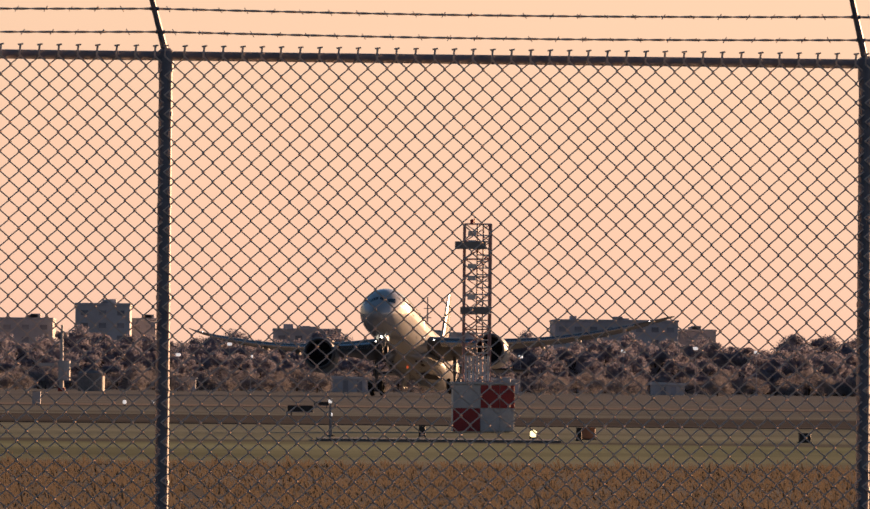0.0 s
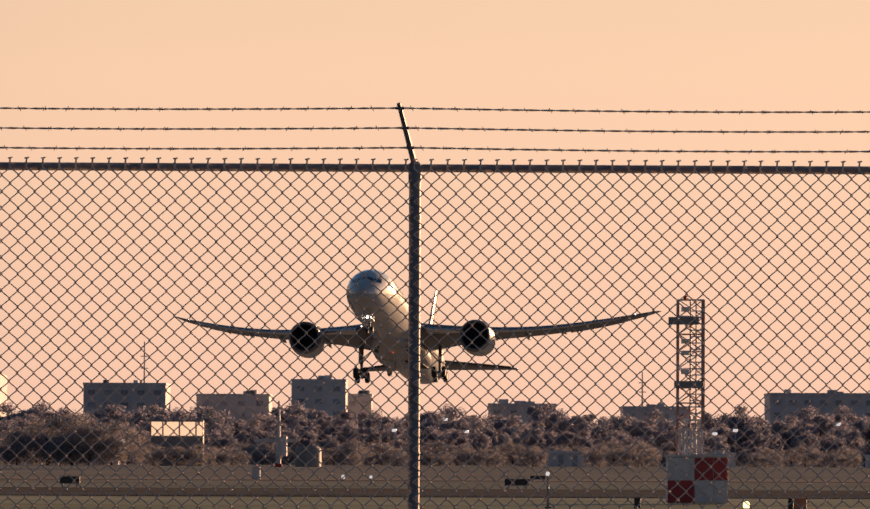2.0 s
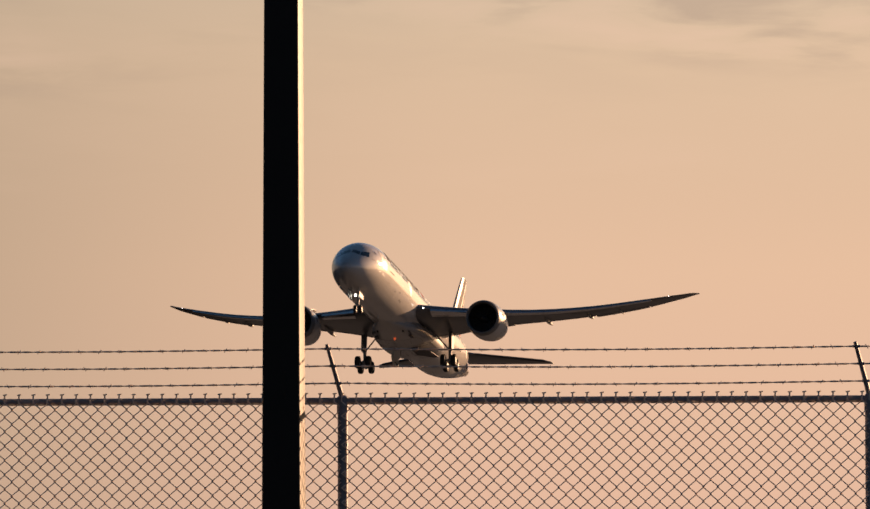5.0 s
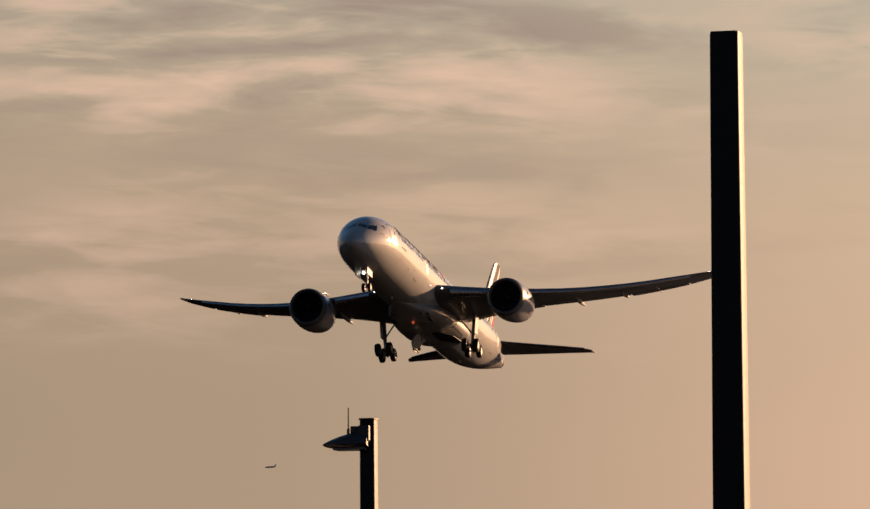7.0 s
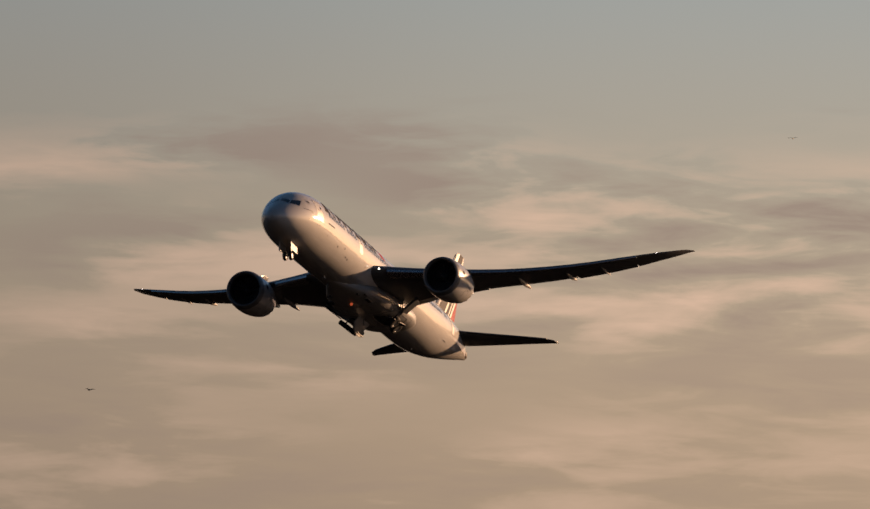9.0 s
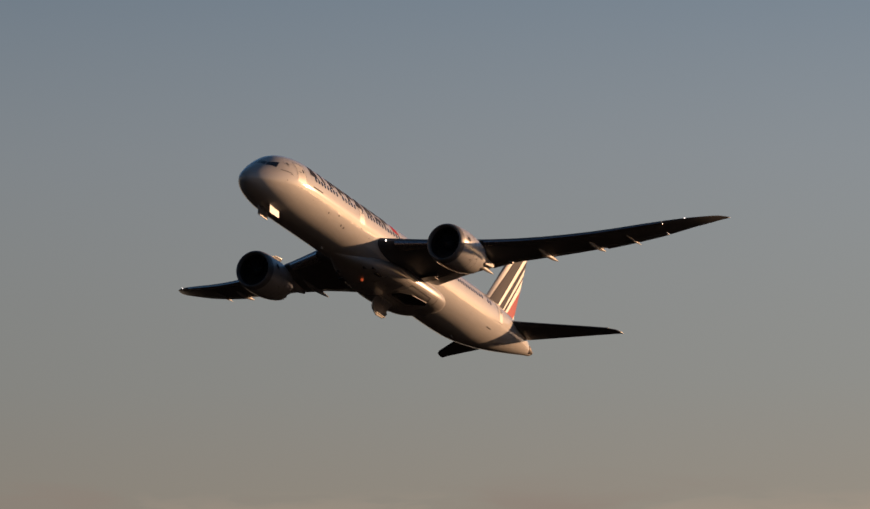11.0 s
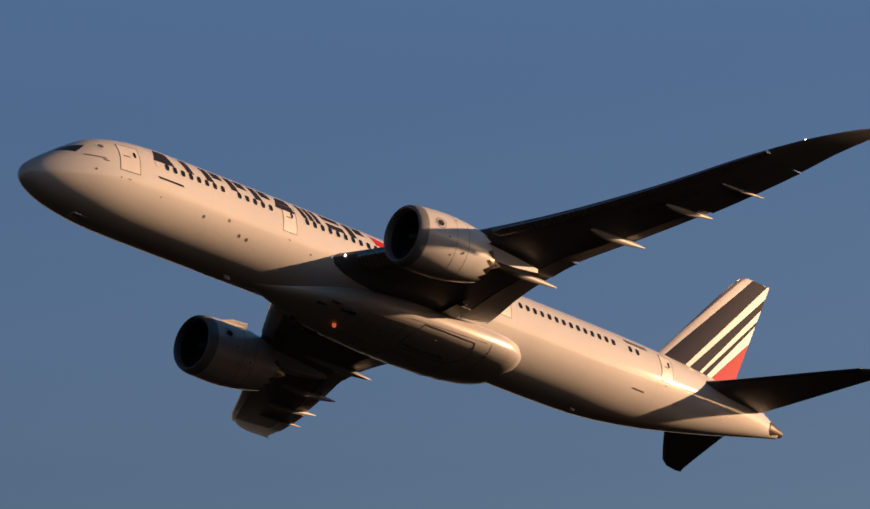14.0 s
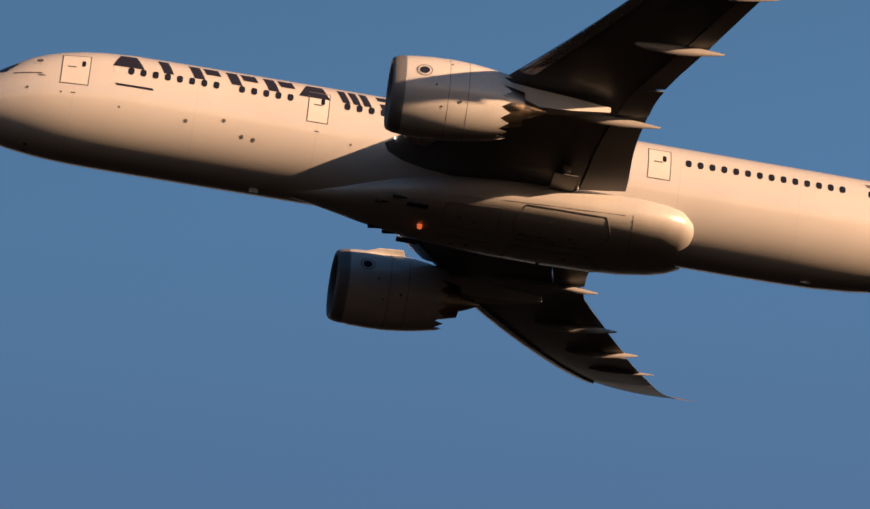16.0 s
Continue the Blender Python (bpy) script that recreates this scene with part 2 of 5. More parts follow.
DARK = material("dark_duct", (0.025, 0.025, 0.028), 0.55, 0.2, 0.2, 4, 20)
NAVY = material("navy_paint", (0.014, 0.016, 0.030), 0.6, 0, 0.06, 1.0, 10.0)
RED = material("red_paint", (0.33, 0.018, 0.03), 0.48, 0, 0.06, 1.0, 10.0)
LINE = material("grey_outline", (0.08, 0.08, 0.085), 0.4, 0, 0.08, 2, 20)
for _m in (NAVY, RED):
    _m.node_tree.nodes["Principled BSDF"].inputs["Specular IOR Level"].default_value = 0.06
GLASS = material("dark_window_glass", (0.012, 0.013, 0.016), 0.10, 0, 0.2, 2, 20, coat=0.6)
TYRE = material("tyre_rubber", (0.022, 0.022, 0.022), 0.8, 0, 0.2, 4, 40, bump=0.2)
STEEL = material("gear_steel", (0.20, 0.20, 0.205), 0.42, 0.6, 0.12, 3, 30)
GLOW = material("landing_light_lens", (1.0, 0.90, 0.74), 0.2, 0, 0, emit=6.0)
ROOTGLOW = material("wing_root_light_lens", (1.0, 0.90, 0.74), 0.2, 0, 0, emit=3.0)
NAVGLOW = material("tip_light_lens", (1.0, 0.85, 0.80), 0.2, 0, 0, emit=3.0)
BEACON = material("beacon_lens", (1.0, 0.16, 0.05), 0.2, 0, 0, emit=0.25)
GALV = material("weathered_galvanised_steel", (0.25, 0.245, 0.27), 0.55, 0.2, 0.16, 9.0, 90.0, bump=0.15)
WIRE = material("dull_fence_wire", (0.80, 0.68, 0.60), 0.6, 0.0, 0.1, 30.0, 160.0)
POLE = material("dark_bronze_pole_paint", (0.012, 0.009, 0.008), 0.5, 0.0, 0.15, 3.0, 20.0, coat=0.0)
POLE.node_tree.nodes["Principled BSDF"].inputs["Specular IOR Level"].default_value = 0.3
LAMPMAT = material("dark_luminaire_casting", (0.06, 0.055, 0.055), 0.42, 0.2, 0.15, 8.0, 70.0)
LENS = material("frosted_lamp_lens", (0.16, 0.15, 0.15), 0.25, 0, 0.1, 6, 40)
CABRED = material("faded_red_cabin_paint", (0.36, 0.035, 0.035), 0.55, 0, 0.12, 2.0, 18.0)
CABWHITE = material("chalky_white_cabin_paint", (0.55, 0.54, 0.54), 0.6, 0, 0.10, 2.0, 18.0)
TOWERMAT = material("mast_lattice_paint", (0.42, 0.25, 0.24), 0.55, 0.0, 0.25, 0.8, 8.0)
TOWERWHITE = material("mast_lattice_white", (0.76, 0.73, 0.72), 0.55, 0.0, 0.15, 0.8, 8.0)
ANTENNA = material("grey_antenna_box", (0.22, 0.21, 0.21), 0.6, 0, 0.15, 2, 12)
BLACK = material("black_sign_box", (0.03, 0.03, 0.03), 0.6, 0, 0.2, 3, 20)
ORANGE = material("orange_marker", (0.55, 0.22, 0.11), 0.6, 0, 0.2, 3, 20)
AMBER = material("amber_field_light", (1.0, 0.78, 0.36), 0.3, 0, 0, emit=1.2)
LAMPWHITE = material("white_field_light", (1.0, 0.93, 0.9), 0.3, 0, 0, emit=0.3)
HANGARGLOW = material("lit_hangar_bay", (1.0, 0.60, 0.36), 0.6, 0, 0.06, 0.3, 1.0, emit=0.5)
ASPHALT = material("runway_asphalt", (0.10, 0.096, 0.092), 0.92, 0, 0.22, 0.08, 1.2, bump=0.1)
CONCRETE = material("pale_concrete_edge", (0.24, 0.21, 0.185), 0.85, 0, 0.15, 0.2, 2.0)
BUILD = material("far_concrete_facade", (0.58, 0.55, 0.57), 0.8, 0, 0.14, 0.08, 0.6, random_tint=0.3)
BUILDPALE = material("far_pale_facade", (0.66, 0.63, 0.64), 0.8, 0, 0.14, 0.08, 0.6, random_tint=0.3)
FARGLASS = material("far_window_glass", (0.36, 0.35, 0.38), 0.15, 0, 0.2, 0.2, 1.0, random_tint=0.5)
BARK = material("tree_bark", (0.06, 0.05, 0.04), 0.9, 0, 0.2, 1, 8)
# distance haze is put into the pale base colour of trees and bushes
LEAF = material("haze_pale_tree_foliage", (0.36, 0.355, 0.42), 0.8, 0, 0.12, 0.12, 0.9, random_tint=0.2)
BUSHHAZE = material("haze_pale_bush_foliage", (0.34, 0.33, 0.345), 0.8, 0, 0.2, 0.12, 0.9, random_tint=0.3)
DRY = material("dry_weed_stalks", (0.18, 0.160, 0.12), 0.9, 0, 0.3, 0.25, 3.0, random_tint=0.3)


def let_light_through(m, colour, share):
    """Thin leaves and stalks glow a little when the sun stands behind them."""
    nt = m.node_tree
    tr, mix = nt.nodes.new("ShaderNodeBsdfTranslucent"), nt.nodes.new("ShaderNodeMixShader")
    tr.inputs[0].default_value, mix.inputs[0].default_value = (*colour, 1), share
    out = nt.nodes["Material Output"]
    nt.links.new(nt.nodes["Principled BSDF"].outputs[0], mix.inputs[1])
    nt.links.new(tr.outputs[0], mix.inputs[2])
    nt.links.new(mix.outputs[0], out.inputs[0])


# tree and bush colours here are raised for the haze as well
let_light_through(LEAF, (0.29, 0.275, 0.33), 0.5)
let_light_through(BUSHHAZE, (0.28, 0.26, 0.28), 0.4)
let_light_through(DRY, (0.16, 0.13, 0.10), 0.35)


def ground_material():
    """Mown airfield grass: bands of greener and drier growth that run along the runway."""
    m = material("airfield_grass", (0.10, 0.085, 0.045), 0.95, 0, 0.25, 0.06, 1.4, bump=0.3)
    nt = m.node_tree
    b = nt.nodes["Principled BSDF"]
    geo = nt.nodes.new("ShaderNodeNewGeometry")
    sep = nt.nodes.new("ShaderNodeSeparateXYZ")
    nt.links.new(geo.outputs["Position"], sep.inputs[0])
    n = nt.nodes.new("ShaderNodeTexNoise")
    mp = nt.nodes.new("ShaderNodeMapping")
    mp.inputs["Scale"].default_value = (0.05, 0.16, 1.0)
    nt.links.new(geo.outputs["Position"], mp.inputs[0])
    nt.links.new(mp.outputs[0], n.inputs["Vector"])
    n.inputs["Scale"].default_value, n.inputs["Detail"].default_value = 1.0, 6
    wob = mathn(nt, "ADD", sep.outputs[1], mathn(nt, "MULTIPLY", mathn(nt, "SUBTRACT", n.outputs[0], 0.5), 22.0))
    band = ramp(nt, [(0.0, (0.042, 0.036, 0.027)), (0.118, (0.042, 0.037, 0.027)), (0.128, (0.040, 0.037, 0.025)), (0.134, (0.044, 0.044, 0.026)),
                     (0.166, (0.046, 0.048, 0.027)), (0.172, (0.022, 0.020, 0.016)), (0.180, (0.046, 0.046, 0.030)), (0.27, (0.040, 0.040, 0.030)),
                     (0.36, (0.034, 0.033, 0.026)), (0.55, (0.036, 0.034, 0.028)), (1.0, (0.034, 0.033, 0.028))])
    nt.links.new(mathn(nt, "DIVIDE", wob, 1000.0), band.inputs[0])
    old = b.inputs["Base Color"].links[0].from_socket
    k = mixc(nt, 1.0, band.outputs[0], mixc(nt, 1.0, old, (51.0, 64.0, 141.0), "MULTIPLY"), "MULTIPLY")
    # unseen ground round the field and before the fence: near-black, cuts bounced light
    west = mathn(nt, "ADD", mathn(nt, "LESS_THAN", mathn(nt, "ADD", sep.outputs[0], mathn(nt, "MULTIPLY", n.outputs[0], 30.0)), -90.0), mathn(nt, "LESS_THAN", sep.outputs[1], 45.0))
    off_field = mathn(nt, "ADD", mathn(nt, "GREATER_THAN", sep.outputs[0], 108.0), mathn(nt, "GREATER_THAN", sep.outputs[1], 1340.0))
    # also darkened beside the visible wedge, so less light reaches the airliner's belly
    strip = 0.0
    for half, reach in ((24.0, 200.0), (46.0, 430.0), (74.0, 700.0)):
        strip = mathn(nt, "ADD", mathn(nt, "MULTIPLY", mathn(nt, "GREATER_THAN", mathn(nt, "ABSOLUTE", sep.outputs[0]), half), mathn(nt, "LESS_THAN", sep.outputs[1], reach)), strip)
    off_field = mathn(nt, "ADD", off_field, strip)
    k = mixc(nt, mathn(nt, "MINIMUM", mathn(nt, "ADD", west, off_field), 1.0), k, (0.008, 0.0075, 0.007))
    nt.links.new(k, b.inputs["Base Color"])
    return m


GRASS = ground_material()
# matt surfaces: blades, soil, bark and oxidised wire have no common gloss
for _m in (GRASS, WIRE, ASPHALT, CONCRETE, LEAF, BUSHHAZE, DRY, BARK):
    _m.node_tree.nodes["Principled BSDF"].inputs["Specular IOR Level"].default_value = 0.0


# ---- mesh helpers ----
def mesh_from(name, bm, mat, smooth=False):
    me = bpy.data.meshes.new(name)
    bm.normal_update()
    bm.to_mesh(me)
    bm.free()
    for mm in (mat if isinstance(mat, (list, tuple)) else [mat]):
        me.materials.append(mm)
    if smooth:
        me.polygons.foreach_set("use_smooth", [True] * len(me.polygons))
        me.set_sharp_from_angle(angle=radians(38))
    return me


def part(name, bm, mat, parent=None, label="", smooth=False):
    ob = new(name, mesh_from(name, bm, mat, smooth))
    ob.parent = parent
    if label:
        tagged(ob, label)
    return ob


def thing(name, label, category, loc=(0, 0, 0), group="", kind="", rz=0.0):
    ob = new(name)
    ob.empty_display_size = 0.2
    ob.matrix_basis = pose(*loc, 0, 0, rz)
    return tagged(ob, label, category, group, kind)


def loft(rings, close=True, caps=True):
    """Skin over rings of equal length."""
    bm = bmesh.new()
    vs = [[bm.verts.new(p) for p in r] for r in rings]
    n = len(rings[0])
    for a, b in zip(vs, vs[1:]):
        for i in range(n if close else n - 1):
            j = (i + 1) % n
            bm.faces.new((a[i], a[j], b[j], b[i]))
    if caps and close:
        bm.faces.new(vs[0][::-1])
        bm.faces.new(vs[-1])
    bmesh.ops.recalc_face_normals(bm, faces=bm.faces)
    return bm


def add_box(bm, lo, hi, bevel=0.0):
    r = bmesh.ops.create_cube(bm, size=1.0)
    for v in r["verts"]:
        v.co = Vector([lo[i] + (v.co[i] + 0.5) * (hi[i] - lo[i]) for i in range(3)])
    if bevel:
        es = list({e for v in r["verts"] for e in v.link_edges})
        bmesh.ops.bevel(bm, geom=es, offset=bevel, segments=2, affect="EDGES", profile=0.6)
    return bm


def box(lo, hi, bevel=0.0):
    return add_box(bmesh.new(), lo, hi, bevel)


def add_tube(bm, pts, rad, sides=6, cap=True):
    """A round bar along pts; rad is one radius or one for each point."""
    pts = [Vector(p) for p in pts]
    rads = rad if isinstance(rad, (list, tuple)) else [rad] * len(pts)
    rings = []
    for i, p in enumerate(pts):
        d = (pts[min(i + 1, len(pts) - 1)] - pts[max(i - 1, 0)]).normalized()
        a = d.cross(Vector((0, 0, 1)) if abs(d.z) < 0.9 else Vector((1, 0, 0))).normalized()
        b = d.cross(a)
        rings.append([bm.verts.new(p + (a * math.cos(t) + b * math.sin(t)) * rads[i]) for t in [2 * math.pi * k / sides for k in range(sides)]])
    for r0, r1 in zip(rings, rings[1:]):
        for k in range(sides):
            bm.faces.new((r0[k], r1[k], r1[(k + 1) % sides], r0[(k + 1) % sides]))
    if cap:
        bm.faces.new(rings[0])
        bm.faces.new(rings[-1][::-1])
    return bm


def tube(pts, rad, sides=6):
    return add_tube(bmesh.new(), pts, rad, sides)


def lathe_x(prof, n=40, cy=0.0, cz=0.0):
    """Profile of (x, r) turned round a line along x."""
    bm = bmesh.new()
    rings = [[bm.verts.new((x, cy + r * math.cos(2 * math.pi * k / n), cz + r * math.sin(2 * math.pi * k / n))) for k in range(n)] for x, r in prof]
    for a, b in zip(rings, rings[1:]):
        for k in range(n):
            bm.faces.new((a[k], a[(k + 1) % n], b[(k + 1) % n], b[k]))
    return bm


def interp(x, xs, ys):
    return float(np.interp(x, xs, ys))


def smooth_interp(x, xs, ys):
    """Monotone-ish cubic through the points."""
    i = max(0, min(len(xs) - 2, int(np.searchsorted(xs, x)) - 1))

    def slope(k):
        if k == 0 or k == len(xs) - 1:
            j = 0 if k == 0 else k - 1
            return (ys[j + 1] - ys[j]) / (xs[j + 1] - xs[j])
        a, b = (ys[k] - ys[k - 1]) / (xs[k] - xs[k - 1]), (ys[k + 1] - ys[k]) / (xs[k + 1] - xs[k])
        return 0.0 if a * b <= 0 else 2 * a * b / (a + b)
    h = xs[i + 1] - xs[i]
    u = (x - xs[i]) / h
    return ((2 * u**3 - 3 * u**2 + 1) * ys[i] + (u**3 - 2 * u**2 + u) * h * slope(i)
            + (-2 * u**3 + 3 * u**2) * ys[i + 1] + (u**3 - u**2) * h * slope(i + 1))


# ---- ground, runway ----
def grid_plane(x0, x1, y0, y1, z, nx, ny):
    bm = bmesh.new()
    vs = [[bm.verts.new((x0 + (x1 - x0) * i / nx, y0 + (y1 - y0) * j / ny, z)) for i in range(nx + 1)] for j in range(ny + 1)]
    for j in range(ny):
        for i in range(nx):
            bm.faces.new((vs[j][i], vs[j][i + 1], vs[j + 1][i + 1], vs[j + 1][i]))
    return bm


def build_ground():
    tagged(part("ground", grid_plane(-4500, 4500, -4000, 4500, 0, 6, 6), GRASS), "flat airfield of dry and green mown grass", "ground", kind="structure")
    tagged(part("road", box((-160, 240, -0.2), (160, 300, 0.03)), ASPHALT), "dark grey asphalt taxiway across the airfield", "taxiway", kind="structure")
    tagged(part("runway", box((-260, 405, -0.2), (260, 440, 0.03)), CONCRETE), "pale concrete runway edge across the airfield", "runway", kind="structure")
    # rough dry weeds on the near side of the field
    rnd = random.Random(5)
    bm = bmesh.new()
    for i in range(9000):
        x, y = rnd.uniform(-11, 15), 66 + 56 * rnd.random() ** 1.2
        h = rnd.uniform(0.05, 0.17) * (1.8 if rnd.random() < 0.05 else 1)
        for k in range(3):
            a, l = rnd.uniform(0, 6.28), rnd.uniform(0.03, 0.14)
            w = rnd.uniform(0.006, 0.02)
            dx, dy = math.cos(a), math.sin(a)
            bm.faces.new([bm.verts.new(p) for p in ((x - w, y, 0), (x + w, y, 0), (x + dx * l + w * 0.3, y + dy * l, h), (x + dx * l - w * 0.3, y + dy * l, h * 0.96))])
    tagged(part("dry_weeds", bm, DRY), "brown dry weeds and grass tufts on the field", "weeds", kind="stuff")


build_ground()

# ---- chain-link fence ----
FENCE_X, FENCE_Y, FENCE_K, SPACING, RAIL_Z = -0.335, 27.0, 0.016, 3.05, 3.05
ARM = Vector((-0.083, -0.095, 0.308))


def post_foot(i):
    x = FENCE_X + i * SPACING
    return Vector((x, FENCE_Y + FENCE_K * x, 0))


def chain_link(width, z0, z1, pitch=0.0835, rad=0.0052):
    """Zigzag wires hooked into one another, with twisted ends above the rail."""
    bm = bmesh.new()
    half = pitch / 2
    n, rows = int(width / half), int((z1 - z0) / half)
    for i in range(n):
        x0 = i * half
        pts = []
        for j in range(rows + 1):
            side = (i + j) % 2
            pts.append((x0 + half * side + (0.004 if side else -0.004), 0.004 if side else -0.004, z0 + j * half))
        add_tube(bm, pts, rad, 3, cap=False)
        if i % 2 == 0:
            e = Vector(pts[-1])
            add_tube(bm, [e, e + Vector((0.002, 0, 0.030)), e + Vector((0.004, 0, 0.046))], rad * 0.85, 4)
            add_tube(bm, [e + Vector((-0.008, 0, 0.044)), e + Vector((0.016, 0, 0.048))], rad * 0.7, 4)
    return bm


def barbed(width, rad=0.0032):
    bm = bmesh.new()
    for ph in (0, math.pi):
        pts = []
        k = int(width / 0.03)
        for j in range(k + 1):
            t = j * width / k
            pts.append((t, 0.0028 * math.cos(t * 40 + ph), 0.0028 * math.sin(t * 40 + ph) - 0.012 * math.sin(math.pi * t / width)))
        add_tube(bm, pts, rad, 3, cap=False)
    rnd = random.Random(3)
    t = 0.06
    while t < width - 0.03:
        z = -0.012 * math.sin(math.pi * t / width)
        add_tube(bm, [(t - 0.011, 0, z), (t + 0.011, 0, z)], 0.0048, 5)
        for s in (-1, 1):
            a = rnd.uniform(0, 6.28)
            d = Vector((0.008 * s, 0.013 * math.cos(a), 0.013 * math.sin(a)))
            add_tube(bm, [Vector((t, 0, z)) - d, Vector((t, 0, z)) + d], 0.002, 3)
        t += 0.118 + rnd.uniform(-0.01, 0.01)
    return bm


def build_fence():
    turn = math.degrees(math.atan(FENCE_K))
    post0, panel0 = None, None
    for i in range(-8, 4):
        f = post_foot(i)
        if post0 is None:
            post0 = thing("fence_post", "grey galvanised fence post with an angled barbed-wire arm", "fence post", f, "fence posts", rz=turn)
            part("shaft", tube([(0, 0, 0), (0, 0, RAIL_Z - 0.02)], 0.0295, 16), GALV, post0, smooth=True)
            part("cap", tube([(0, 0, RAIL_Z - 0.07), (0, 0, RAIL_Z + 0.02), (0, 0, RAIL_Z + 0.035)], [0.034, 0.034, 0.018], 14), GALV, post0, "loop cap that holds the top rail", smooth=True)
            b = Vector((0, 0, RAIL_Z + 0.01))
            arm = part("arm", tube([b, b + ARM * 0.5, b + ARM * 1.02], [0.016, 0.0135, 0.011], 8), GALV, post0, "angled arm for the barbed wire", smooth=True)
            for k in (0.3, 0.62, 0.94):
                q = b + ARM * k
                part("wire_clip", tube([q - Vector((0.02, 0, 0)), q + Vector((0.02, 0, 0))], 0.009, 6), ALU, arm)
            for z in (0.4, 0.8, 1.2, 1.6, 2.0, 2.4, 2.8):
                part("tie_band", tube([(0, 0, z - 0.01), (0, 0, z + 0.01)], 0.032, 12), GALV, post0)
        else:
            copy_thing(post0, pose(*f, 0, 0, turn))
        if i == 3:
            continue
        if panel0 is None:
            panel0 = thing("chain_link_fence", "chain-link fence panel with top rail and three barbed strands", "fence", f, "fence panels", rz=turn)
            part("top_rail", tube([(0.0, 0, RAIL_Z), (SPACING, 0, RAIL_Z)], 0.0205, 12), GALV, panel0, "round steel top rail", smooth=True)
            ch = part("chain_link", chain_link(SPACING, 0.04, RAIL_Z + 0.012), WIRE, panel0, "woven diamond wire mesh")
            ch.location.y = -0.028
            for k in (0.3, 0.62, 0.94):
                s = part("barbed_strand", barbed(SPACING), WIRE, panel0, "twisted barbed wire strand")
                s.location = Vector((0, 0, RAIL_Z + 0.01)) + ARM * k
        else:
            copy_thing(panel0, pose(*f, 0, 0, turn))


build_fence()


# ---- poles ----
def square_rings(w0, w1, z0, z1, r=0.30, n=7, steps=8):
    rings = []
    for s in range(steps + 1):
        w = w0 + (w1 - w0) * s / steps
        z = z0 + (z1 - z0) * s / steps
        ring = []
        for cx, cy, a0 in ((1, 1, 0), (-1, 1, 90), (-1, -1, 180), (1, -1, 270)):
            for k in range(n):
                a = radians(a0 + 90 * k / (n - 1))
                ring.append((w / 2 * (cx * (1 - r) + r * math.cos(a)), w / 2 * (cy * (1 - r) + r * math.sin(a)), z))
        rings.append(ring)
    return rings


def build_tall_pole():
    x = -3.68
    p = thing("light_pole", "tall dark square steel pole standing before the fence", "pole", (x, FENCE_Y + FENCE_K * x - 0.5, 0), rz=-3.5)
    part("shaft", loft(square_rings(0.242, 0.188, 0.03, 6.745, r=0.16)), POLE, p, smooth=True)
    part("top_cap", loft(square_rings(0.19, 0.186, 6.745, 6.766, steps=1)), POLE, p, "flat cap plate", smooth=True)
    part("base_plate", box((-0.2, -0.2, 0), (0.2, 0.2, 0.03), 0.006), POLE, p, "bolted base plate")
    part("seam", box((0.02, -0.1095, 0.05), (0.026, -0.104, 3.2), 0.001), POLE, p, "weld seam down the shaft")
    for sx in (-0.16, 0.16):
        for sy in (-0.16, 0.16):
            part("bolt", tube([(sx, sy, 0.03), (sx, sy, 0.07)], 0.014, 6), STEEL, p)


